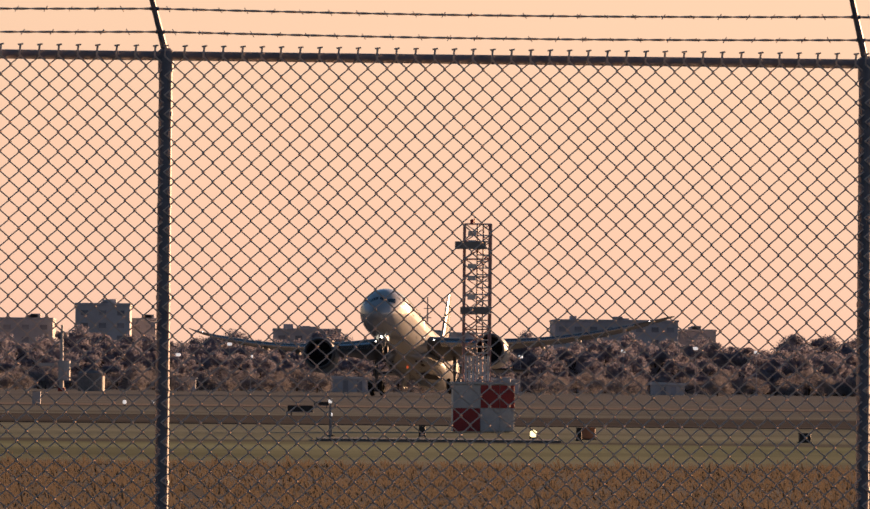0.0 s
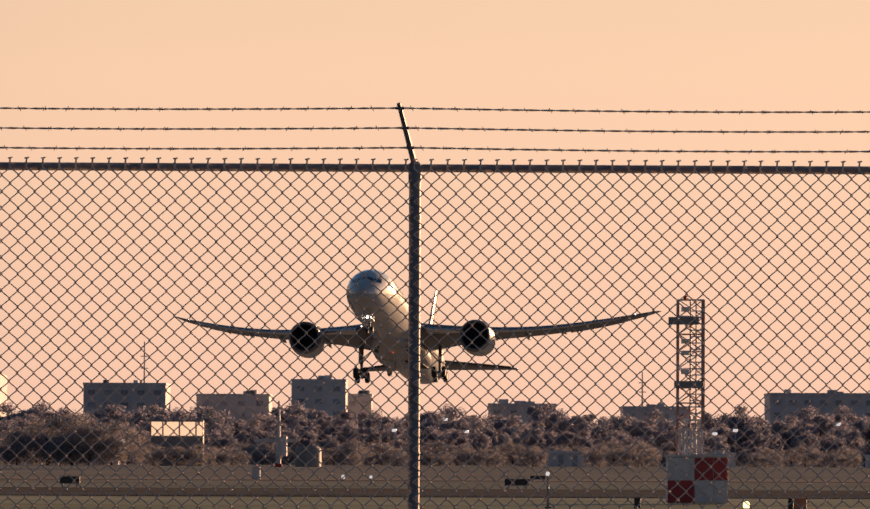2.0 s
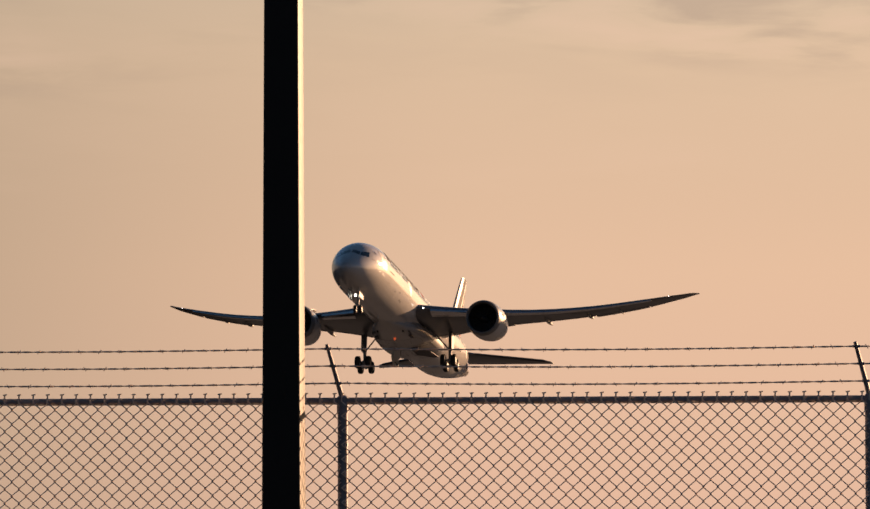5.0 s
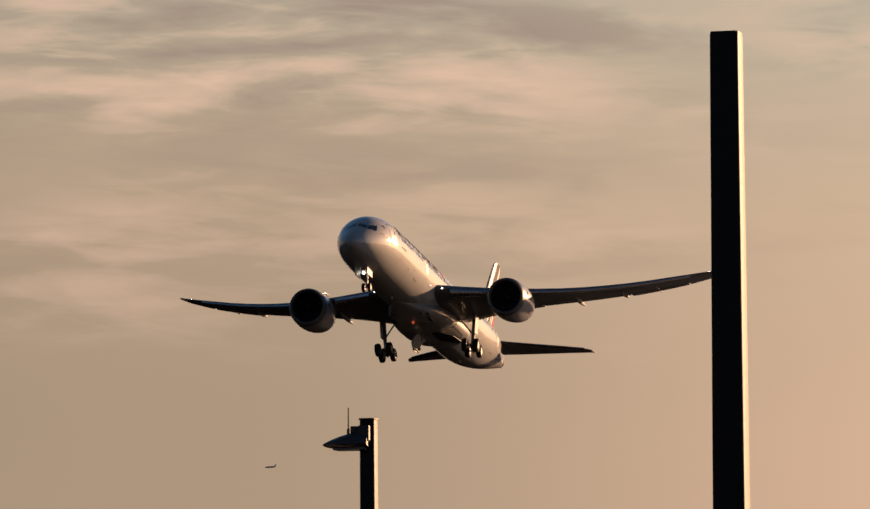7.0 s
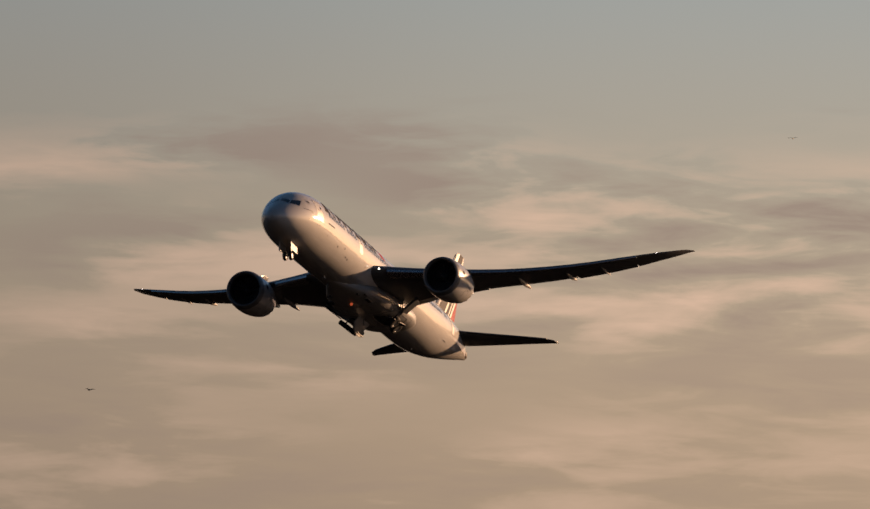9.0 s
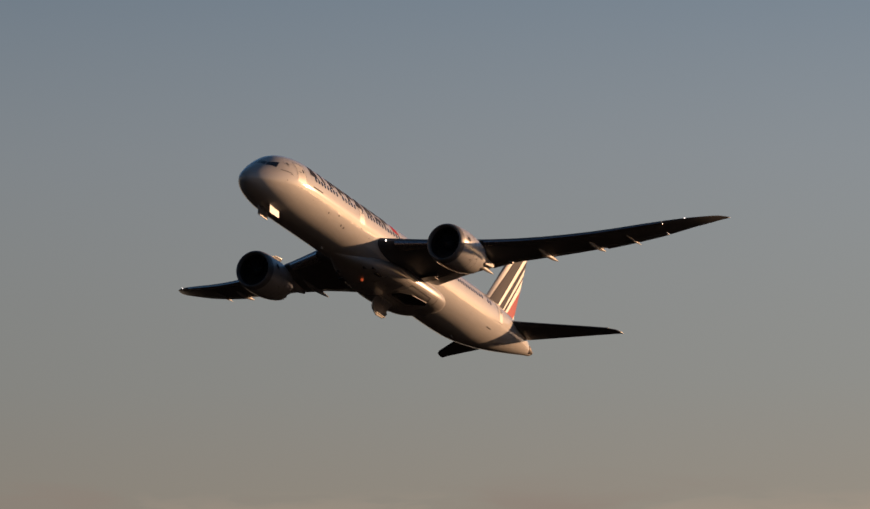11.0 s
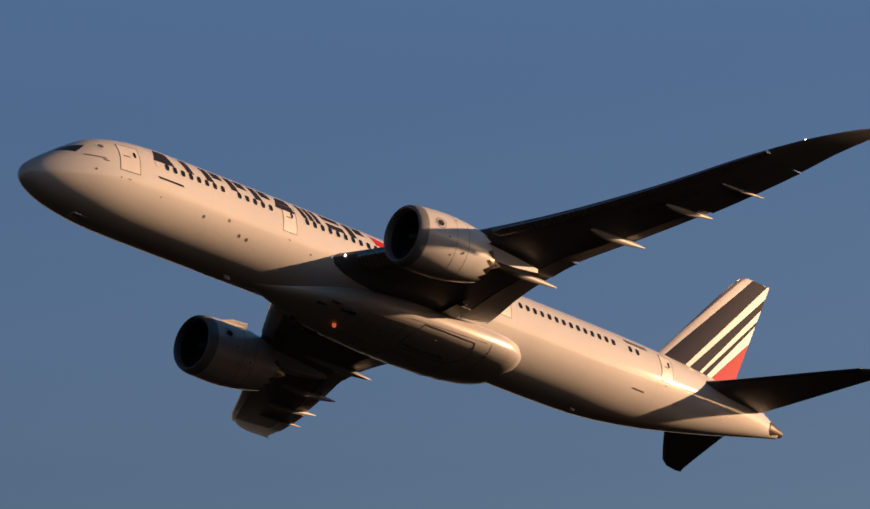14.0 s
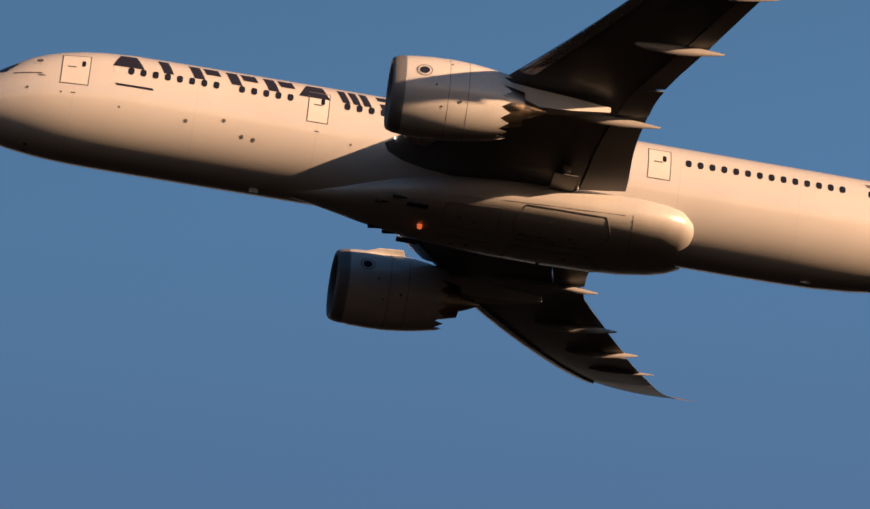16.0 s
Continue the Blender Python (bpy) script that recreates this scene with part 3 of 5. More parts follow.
def build_lamp_pole():
    x = -6.07
    p = thing("street_lamp", "dark square lamp post with a shoebox luminaire and aerial", "street lamp", (x, FENCE_Y + FENCE_K * x - 0.5, 0), rz=-6.0)
    part("post", loft(square_rings(0.115, 0.100, 0.02, 4.262, steps=4)), POLE, p, smooth=True)
    part("base_plate", box((-0.13, -0.13, 0), (0.13, 0.13, 0.02), 0.005), POLE, p)
    part("post_cap", box((-0.054, -0.054, 4.262), (0.054, 0.054, 4.275), 0.004), POLE, p)
    # luminaire: a lens-shaped casting that points away from the post
    rings = []
    for k in range(15):
        u = k / 14
        cx = 0.02 - 0.33 * u
        w = 0.115 * math.sin(math.pi * min(1, 0.30 + 0.70 * u)) ** 0.6 + 0.004
        top = 0.085 * (1 - u ** 1.9) + 0.004
        bot = -0.032 * math.sin(math.pi * (0.16 + 0.84 * u)) ** 0.6 - 0.004
        ring = []
        for j in range(20):
            a = 2 * math.pi * j / 20
            s = math.sin(a)
            ring.append((cx, -0.02 + w * math.cos(a), 4.105 + (top if s > 0 else -bot) * s))
        rings.append(ring)
    head = part("lamp_head", loft(rings), LAMPMAT, p, "tapered cast lamp head", smooth=True)
    part("lens", loft([[(a, -0.02 + b * sy, 4.082 - c) for a, b, sy in ((0.0, 0.085, -1), (0.0, 0.085, 1), (-0.22, 0.07, 1), (-0.22, 0.07, -1))] for c in (0.0, 0.016)]), LENS, head, "flat frosted lens")
    for k in range(5):
        xx = -0.02 - 0.034 * k
        part("fin", box((xx - 0.005, -0.075, 4.15 - 0.007 * k), (xx + 0.005, 0.035, 4.196 - 0.013 * k), 0.002), LAMPMAT, head, "cooling fin")
    part("bracket", box((-0.045, -0.10, 4.12), (0.03, -0.048, 4.225), 0.008), LAMPMAT, p, "side bracket on the post")
    part("driver_box", box((-0.105, -0.075, 4.17), (-0.05, -0.02, 4.222), 0.008), LAMPMAT, head)
    part("aerial", tube([(-0.13, -0.03, 4.17), (-0.13, -0.03, 4.205), (-0.13, -0.03, 4.21), (-0.13, -0.03, 4.345)], [0.011, 0.011, 0.005, 0.0042], 8), POLE, head, "thin aerial rod")


build_tall_pole()
build_lamp_pole()


# ---- airfield equipment ----
def build_mast():
    """Lattice mast on a checkered equipment cabin."""
    x0, x1, y, top = 7.51, 8.45, 210.0, 7.03
    c = thing("equipment_cabin", "red and white checkered equipment cabin on the airfield", "cabin", (8.195, y, 0))
    part("body", box((-1.02, -0.9, 0.02), (1.02, 0.9, 1.62), 0.03), CABWHITE, c)
    k = 0
    for ix, (a, b) in enumerate(((-1.03, -0.1), (-0.1, 0.55), (0.55, 1.03))):
        for iz, (z0, z1) in enumerate(((0.04, 0.82), (0.82, 1.6))):
            red = (ix + iz) % 2 == 0 if ix < 2 else iz == 1
            part("panel", box((a + 0.01, -0.93, z0 + 0.01), (b - 0.01, -0.9, z1 - 0.01), 0.006), CABRED if red else CABWHITE, c, "red panel" if red else "white panel")
            k += 1
    for z0, z1, mm in ((0.04, 0.82, CABWHITE), (0.82, 1.6, CABRED)):
        part("side_panel", box((1.02, -0.88, z0), (1.05, 0.88, z1), 0.006), mm, c)
    part("roof", box((-1.08, -0.96, 1.62), (1.1, 0.96, 1.70), 0.02), CABWHITE, c, "overhanging flat roof")
    part("vent", box((0.62, -0.7, 1.70), (0.92, -0.3, 1.86), 0.03), CABWHITE, c)
    part("short_mast", tube([(0.1, -0.4, 1.7), (0.1, -0.4, 2.32)], [0.05, 0.035], 8), CABWHITE, c, "short white rod on the roof")
    m = thing("lattice_mast", "faded red and white lattice mast with two antenna boxes", "mast", ((x0 + x1) / 2, y, 1.70))
    h, w = top - 1.70, (x1 - x0) / 2 - 0.03
    corners = [(-w, -w), (w, -w), (w, w), (-w, w)]
    for cx, cy in corners:
        part("leg", tube([(cx, cy, 0), (cx, cy, h)], 0.042, 6), TOWERMAT, m)
    bays = 9
    for i in range(bays):
        z0, z1 = h * i / bays, h * (i + 1) / bays
        for j in range(4):
            a, b = corners[j], corners[(j + 1) % 4]
            mm = TOWERWHITE if (i % 4) < 2 else TOWERMAT
            part("rung", tube([(*a, z1), (*b, z1)], 0.022, 5), mm, m)
            part("brace", tube([(*(a if i % 2 else b), z0), (*(b if i % 2 else a), z1)], 0.022, 5), mm, m)
    part("ladder_rail", tube([(0.18, -w, 0), (0.18, -w, h)], 0.03, 5), TOWERMAT, m)
    part("antenna_box", box((-0.78, -w - 0.30, h - 0.86), (0.26, -w - 0.02, h - 0.60), 0.02), ANTENNA, m, "grey antenna box")
    part("antenna_box", box((-0.58, -w - 0.30, h - 3.05), (0.42, -w - 0.02, h - 2.80), 0.02), ANTENNA, m, "grey antenna box")
    # added pale slats imitate the lattice whitened by haze at the foot
    for k in range(7):
        u = -w + 2 * w * (k + 0.5) / 7
        part("haze_slat", box((u - 0.045, -w - 0.10, 0.02), (u + 0.045, -w - 0.06, 0.88), 0.01), TOWERWHITE, m, "pale slat added for the hazy lattice at the foot")
    for k in range(22):
        part("ladder_rung", box((-0.02, -w - 0.03, 0.3 + 0.22 * k), (0.38, -w + 0.01, 0.34 + 0.22 * k)), TOWERWHITE, m)
    part("ladder_rail", tube([(-0.02, -w, 0), (-0.02, -w, h)], 0.03, 5), TOWERMAT, m)
    part("ladder_rail", tube([(0.38, -w, 0), (0.38, -w, h)], 0.03, 5), TOWERMAT, m)
    for k in (0.25, 0.55, 1.35, 1.75, 2.4, 2.9):
        part("equipment_plate", box((-0.34, -w - 0.08, h - k - 0.16), (-0.06, -w - 0.02, h - k), 0.01), TOWERWHITE, m, "small pale plate on the lattice")
    part("lightning_rod", tube([(-0.1, 0, h), (-0.1, 0, h + 0.22)], 0.03, 5), TOWERMAT, m)
    part("obstruction_lamp", tube([(-0.2, -w, h), (-0.2, -w, h + 0.12), (-0.2, -w, h + 0.16)], [0.07, 0.07, 0.03], 8), CABRED, m)


build_mast()


def spot(u, v, y, ref=1.6):
    """World place for a bearing of u and a drop of v (in ten-thousandths) at the depth y."""
    return u / 11212 * (y + 3.7) - 0.1, y, ref + v / 11212 * (y + 3.7)


def build_field_things():
    def sign(u, v, w, h):
        y = 1.6 * 11212 / -v - 3.7
        x = u / 11212 * (y + 3.7)
        t = thing("taxiway_sign", "dark low taxiway sign board on two legs", "sign", (x, y, 0), "taxiway signs")
        part("board", box((-w / 2, -0.12, 0.18), (w / 2, 0.12, 0.18 + h), 0.02), BLACK, t)
        for s in (-0.35, 0.35):
            part("leg", tube([(w * s, 0, 0), (w * s, 0, 0.2)], 0.04, 6), GALV, t)
        part("frame", box((-w / 2 - 0.02, -0.135, 0.16), (w / 2 + 0.02, -0.11, 0.2), 0.005), GALV, t)

    sign(108, -58, 1.25, 0.32)
    sign(146, -45, 0.95, 0.22)
    sign(-700, -58, 1.0, 0.36)

    def field_light(u, v, glow, h, r=0.09, label="small field light on a short stake"):
        y = 1.6 * 11212 / -v - 3.7
        x = u / 11212 * (y + 3.7)
        t = thing("field_light", label, "light", (x, y, 0), "field lights")
        part("stake", tube([(0, 0, 0), (0, 0, h)], 0.03, 6), GALV, t)
        part("base", tube([(0, 0, 0), (0, 0, 0.05)], 0.12, 10), BLACK, t)
        part("lamp", tube([(0, 0, h), (0, 0, h + r * 0.6), (0, 0, h + r * 1.6), (0, 0, h + r * 2)], [r * 0.7, r, r * 0.9, r * 0.3], 10), glow, t, "glowing lamp")

    field_light(520, -94, AMBER, 0.04, 0.11, "amber glowing field light low in the grass")
    field_light(160, -99, LAMPWHITE, 1.05, 0.06)
    field_light(162, -93, LAMPWHITE, 0.62, 0.05)
    field_light(-205, -44, LAMPWHITE, 0.12, 0.13)
    field_light(-155, -42, LAMPWHITE, 0.08, 0.10)

    def cone(u, v, mm, w, h, label):
        y = 1.6 * 11212 / -v - 3.7
        x = u / 11212 * (y + 3.7)
        t = thing("marker_box", label, "marker", (x, y, 0), "field markers")
        part("body", box((-w / 2, -w / 2, 0.03), (w / 2, w / 2, h), 0.03), mm, t)
        part("foot", box((-w * 0.6, -w * 0.6, 0), (w * 0.6, w * 0.6, 0.03), 0.005), BLACK, t)
        part("lid", box((-w * 0.53, -w * 0.53, h), (w * 0.53, w * 0.53, h + 0.03), 0.008), mm, t)

    cone(600, -97, BLACK, 0.16, 0.36, "small dark marker box in the grass")
    cone(616, -95, ORANGE, 0.42, 0.34, "orange marker box in the grass")
    cone(323, -92, BLACK, 0.2, 0.3, "small dark marker box in the grass")
    cone(1000, -97, BLACK, 0.34, 0.26, "small dark marker box in the grass")
    cone(-362, -43, CABWHITE, 0.55, 0.85, "white marker cabinet beside the runway")

    # antenna mast with a crossbar beyond the runway
    x, y, _ = spot(-318, 0, 900)
    t = thing("antenna_mast", "white antenna mast with a crossbar and cabinet", "antenna", (x, y, 0))
    part("pole", tube([(0, 0, 0), (0, 0, 9.6)], [0.35, 0.16], 8), CABWHITE, t)
    part("crossbar", box((-3.6, -0.15, 3.6), (2.6, 0.15, 4.1), 0.03), CABWHITE, t)
    part("drum", tube([(0.4, -0.3, 1.6), (0.4, -0.3, 4.4)], 0.85, 12), CABWHITE, t, "white drum on the mast")
    part("base", box((-0.5, -0.5, 0), (0.5, 0.5, 0.5), 0.05), CABRED, t)
    x, y, _ = spot(-265, 0, 930)
    t = thing("storage_tank", "dull grey storage tank beyond the runway", "tank", (x, y, 0))
    part("shell", tube([(0, 0, 0), (0, 0, 2.7), (0, 0, 3.1)], [2.0, 2.0, 1.5], 20), ANTENNA, t, smooth=True)
    part("hatch", tube([(0.4, 0, 3.1), (0.4, 0, 3.4)], 0.4, 10), ANTENNA, t)


    # dark pad in the grass before the cabin
    t = thing("service_pad", "low dark asphalt pad in the grass", "pad", (5.6, 176, 0))
    part("slab", box((-3.4, -2.2, -0.05), (3.4, 2.2, 0.07), 0.02), BLACK, t)
    part("edge_strip", box((-3.4, -2.26, -0.05), (3.4, -2.2, 0.05), 0.005), CONCRETE, t)
    # low sheds and roofs scattered along the far edge of the field
    rnd = random.Random(12)
    for u in (-640, -95, 205, 470, 770):
        x, y, _ = spot(u, 0, 1075 + rnd.uniform(-10, 12))
        w, d, h = rnd.uniform(1.6, 4.2), 3.0, rnd.uniform(1.6, 2.6)
        t = thing("shed", "low pale shed among the trees by the field", "shed", (x, y, 0), "field sheds")
        part("wall", box((-w, -d, 0), (w, d, h), 0.05), BUILD, t)
        part("roof", loft([[(-w - 0.2, s2, h), (w + 0.2, s2, h), (w + 0.2, s2, h + 0.25), (-w - 0.2, s2, h + 0.5)] for s2 in (-d - 0.3, d + 0.3)]), BUILDPALE, t, "pale sheet roof")
        for k in (-0.5, 0.15):
            part("doorway", box((w * k, -d - 0.05, 0), (w * k + 0.9, -d + 0.02, min(2.1, h - 0.3)), 0.02), FARGLASS, t)


build_field_things()


# ---- far skyline ----
def far_building(u0, u1, v, y, mat=BUILD, rows=3, label="grey flat-roofed airport building on the skyline", pitched=False, step=0.0):
    a, _, top = spot(u0, v, y)
    b, _, _ = spot(u1, v, y)
    w, d = (b - a) / 2, 12.0
    t = thing("terminal_building", label, "building", ((a + b) / 2, y, 0), "skyline buildings")
    body = part("wall", box((-w, -d, 0), (w, d, top - 0.5), 0.1), mat, t)
    if pitched:
        part("roof", loft([[(-w, s, top - 0.5), (w, s, top - 0.5), (w * 0.8, s, top + 0.1), (0, s, top + 0.5), (-w * 0.8, s, top + 0.1)] for s in (-d, d)]), mat, t)
    else:
        part("roof", box((-w - 0.15, -d - 0.15, top - 0.5), (w + 0.15, d + 0.15, top), 0.06), mat, t)
        rnd = random.Random(int(u0) + 7)
        for k in range(3):
            cx = rnd.uniform(-w * 0.8, w * 0.6)
            part("roof_unit", box((cx, -2, top), (cx + rnd.uniform(1, 2.6), 2, top + rnd.uniform(0.4, 1.1)), 0.05), mat, t, "plant unit on the roof")
    n = max(2, int(w * 2 / 3.4))
    me = None
    for r in range(rows):
        z = top - 2.2 - r * 2.8
        if z < 1:
            break
        for k in range(n):
            x = -w + (k + 0.5) * 2 * w / n
            if me is None:
                me = mesh_from("window", box((-0.8, -0.06, -0.55), (0.8, 0.06, 0.55), 0.02), FARGLASS)
            ob = new("window", me)
            ob.parent, ob.location = t, (x, -d - 0.02, z)
    return t


def build_skyline():
    far_building(-1090, -815, 149, 1420, rows=4, pitched=True, label="long pale grey hangar with a low pitched roof")
    far_building(-665, -518, 130, 1400, rows=3)
    far_building(-463, -333, 111, 1430, mat=BUILDPALE, rows=2)
    far_building(-293, -196, 138, 1400, mat=BUILDPALE, rows=4, label="tall pale grey airport building on the skyline")
    far_building(-196, -150, 112, 1440, rows=2)
    far_building(562, 782, 117, 1400, rows=2, label="long flat-roofed grey building above the trees")
    far_building(782, 850, 101, 1420, rows=2)
    far_building(300, 420, 92, 1440, mat=BUILDPALE, rows=1)
    far_building(60, 180, 96, 1440, rows=1)
    # open hangar whose bay is lit from inside
    a, y, z1 = spot(-548, 61, 975)
    b, _, z0 = spot(-456, 36, 975)
    t = thing("hangar", "low hangar with a brightly lit warm bay", "hangar", ((a + b) / 2, y, 0))
    w = (b - a) / 2
    part("wall", box((-w - 0.1, 0.2, 0), (w + 0.1, 4, z1 + 0.2), 0.05), ANTENNA, t)
    part("bay", box((-w, 0.05, z0), (w, 0.2, z1), 0.01), HANGARGLOW, t, "glowing warm bay front")
    for k in (-0.55, 0.1, 0.75):
        part("mullion", box((w * k - 0.12, -0.02, z0), (w * k + 0.12, 0.05, z1)), BUILD, t)
    part("lintel", box((-w - 0.1, -0.1, z1), (w + 0.1, 0.2, z1 + 0.25), 0.03), ANTENNA, t)
    # thin masts
    for u, v in ((-561, 205), (337, 155), (-880, 190)):
        x, y, z = spot(u, v, 1500)
        t = thing("radio_mast", "thin grey radio mast on the skyline", "mast", (x, y, 0), "radio masts")
        part("shaft", tube([(0, 0, 0), (0, 0, z)], [0.35, 0.16], 6), BUILD, t)
        for q in (0.78, 0.88):
            part("crossarm", tube([(-0.9, 0, z * q), (0.9, 0, z * q)], 0.12, 5), BUILD, t)
    # apron floodlights that show as pale specks above the trees
    for u, v in ((-600, 24), (-110, 46), (20, 44), (468, 42), (690, 60), (820, 66), (-18, 66), (505, 48), (930, 60)):
        x, y, z = spot(u, v, 1070)
        t = thing("apron_floodlight", "slim grey apron mast with a pale lamp head", "floodlight", (x, y, 0), "apron floodlights")
        part("mast", tube([(0, 0, 0), (0, 0, z)], [0.07, 0.04], 6), BUILD, t)
        part("lamp_head", box((-0.4, -0.3, z - 0.1), (0.4, 0.3, z + 0.4), 0.1), LAMPWHITE, t, "pale glowing lamp head")
        part("base", box((-0.3, -0.3, 0), (0.3, 0.3, 0.3), 0.03), BUILD, t)


def leaf_cloud(bm, c, r, n, rnd, size):
    for _ in range(n):
        d = Vector((rnd.gauss(0, 1), rnd.gauss(0, 1), rnd.gauss(0, 1))).normalized()
        p = Vector(c) + Vector((d.x * r[0], d.y * r[1], d.z * r[2])) * rnd.uniform(0.35, 1.03)
        a = Vector((rnd.gauss(0, 1), rnd.gauss(0, 1), rnd.gauss(0, 1))).normalized()
        b = a.cross(d if abs(a.dot(d)) < 0.95 else Vector((0, 0, 1))).normalized()
        s = size * rnd.uniform(0.5, 1.3)
        bm.faces.new([bm.verts.new(q) for q in (p - a * s, p - b * s * 0.6, p + a * s, p + b * s * 0.6)])


def make_tree(name, label, h, w, seed, mat, x, y, group):
    rnd = random.Random(seed)
    t = thing(name, label, "tree" if name == "tree" else "bush", (x, y, 0), group)
    bm = tube([(0, 0, 0), (0.1, 0, h * 0.3), (rnd.uniform(-0.3, 0.3), 0, h * 0.7)], [0.035 * h, 0.026 * h, 0.008 * h], 7)
    for k in range(6):
        a, z = rnd.uniform(0, 6.28), h * rnd.uniform(0.2, 0.55)
        e = Vector((math.cos(a) * w * 0.7, math.sin(a) * w * 0.7, z + h * 0.25))
        add_tube(bm, [(0.05, 0, z), e * 0.5 + Vector((0, 0, z * 0.5)), e], [0.014 * h, 0.01 * h, 0.004 * h], 5)
    part("trunk", bm, BARK, t)
    bm = bmesh.new()
    for k in range(44):
        a = rnd.uniform(0, 6.28)
        q = rnd.uniform(0, 1.0) ** 0.6
        c = (math.cos(a) * w * q, math.sin(a) * w * q * 0.6, h * rnd.uniform(0.12, 0.93 - 0.28 * q * q))
        rr = w * rnd.uniform(0.16, 0.34)
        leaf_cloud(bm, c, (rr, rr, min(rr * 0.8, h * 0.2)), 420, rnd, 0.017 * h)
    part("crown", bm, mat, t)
    return t


def build_trees():
    rnd = random.Random(21)
    kinds = [make_tree("tree", "leafy tree on the airfield boundary, paled for haze", 13.6, 6.5, 31 + k, LEAF, -150 + 5 * k, 1330, "boundary trees") for k in range(5)]
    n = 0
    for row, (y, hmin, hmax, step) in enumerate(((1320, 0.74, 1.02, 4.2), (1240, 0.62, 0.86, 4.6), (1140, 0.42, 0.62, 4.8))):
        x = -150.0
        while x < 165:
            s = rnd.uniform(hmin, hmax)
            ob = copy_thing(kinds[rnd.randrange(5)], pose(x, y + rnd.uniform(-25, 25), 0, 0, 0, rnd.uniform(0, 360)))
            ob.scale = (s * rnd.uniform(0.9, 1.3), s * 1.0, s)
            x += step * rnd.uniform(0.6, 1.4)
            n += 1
    b = make_tree("bush", "big rounded bush at the field edge, paled for haze", 6.0, 6.0, 77, BUSHHAZE, *spot(-660, 0, 980)[:2], "dark bushes")
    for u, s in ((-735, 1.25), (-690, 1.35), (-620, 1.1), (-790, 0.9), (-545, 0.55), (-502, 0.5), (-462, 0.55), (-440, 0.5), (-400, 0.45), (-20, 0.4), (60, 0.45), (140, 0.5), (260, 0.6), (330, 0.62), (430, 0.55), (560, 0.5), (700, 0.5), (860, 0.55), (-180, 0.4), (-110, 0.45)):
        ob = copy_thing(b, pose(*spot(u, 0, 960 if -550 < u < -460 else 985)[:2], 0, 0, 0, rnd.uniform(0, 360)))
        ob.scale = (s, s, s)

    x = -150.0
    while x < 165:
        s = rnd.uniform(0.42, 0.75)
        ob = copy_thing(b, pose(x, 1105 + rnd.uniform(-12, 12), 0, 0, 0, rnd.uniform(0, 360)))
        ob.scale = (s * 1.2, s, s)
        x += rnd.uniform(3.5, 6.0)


build_skyline()
build_trees()


# ---- airliner: x forward, y to its left, z up; stations count back from the nose ----
ORIGIN = 31.0
HS = [0, 0.12, 0.4, 1.0, 2.0, 3.0, 4.0, 5.5, 7.5, 10, 16, 41, 45, 49, 53, 57, 60, 61.8, 62.5]
HT = [-1.05, -0.66, -0.36, 0.12, 0.78, 1.42, 1.98, 2.50, 2.84, 2.97, 2.97, 2.97, 2.97, 2.95, 2.88, 2.70, 2.28, 1.60, 1.15]
HB = [-1.05, -1.42, -1.66, -2.00, -2.34, -2.58, -2.76, -2.90, -2.96, -2.97, -2.97, -2.97, -2.90, -2.47, -1.74, -0.83, -0.10, 0.33, 0.48]
HW = [0.0, 0.42, 0.76, 1.20, 1.72, 2.10, 2.40, 2.67, 2.84, 2.885, 2.885, 2.885, 2.86, 2.66, 2.22, 1.55, 0.92, 0.46, 0.26]


def hull_ring(s):
    lift = interp(s, [0, 4, 20, 45, 58], [0.10, 0.28, 0.27, 0.10, 0.0])
    k = 1.025
    t, b, w = smooth_interp(s, HS, HT) * k + lift, smooth_interp(s, HS, HB) * k + lift, smooth_interp(s, HS, HW) * k
    return w, (t - b) / 2, (t + b) / 2


def hull_point(s, a, off=0.0):
    """Point at station s and angle a (0 top, positive to the left side), lifted by off."""
    w, h, c = hull_ring(s)
    n = Vector((0, math.sin(a) / max(w, 0.05), math.cos(a) / max(h, 0.05))).normalized()
    return Vector((ORIGIN - s, w * math.sin(a), c + h * math.cos(a))) + n * off


def hull_angle(s, z):
    w, h, c = hull_ring(s)
    return math.acos(max(-1, min(1, (z - c) / h)))


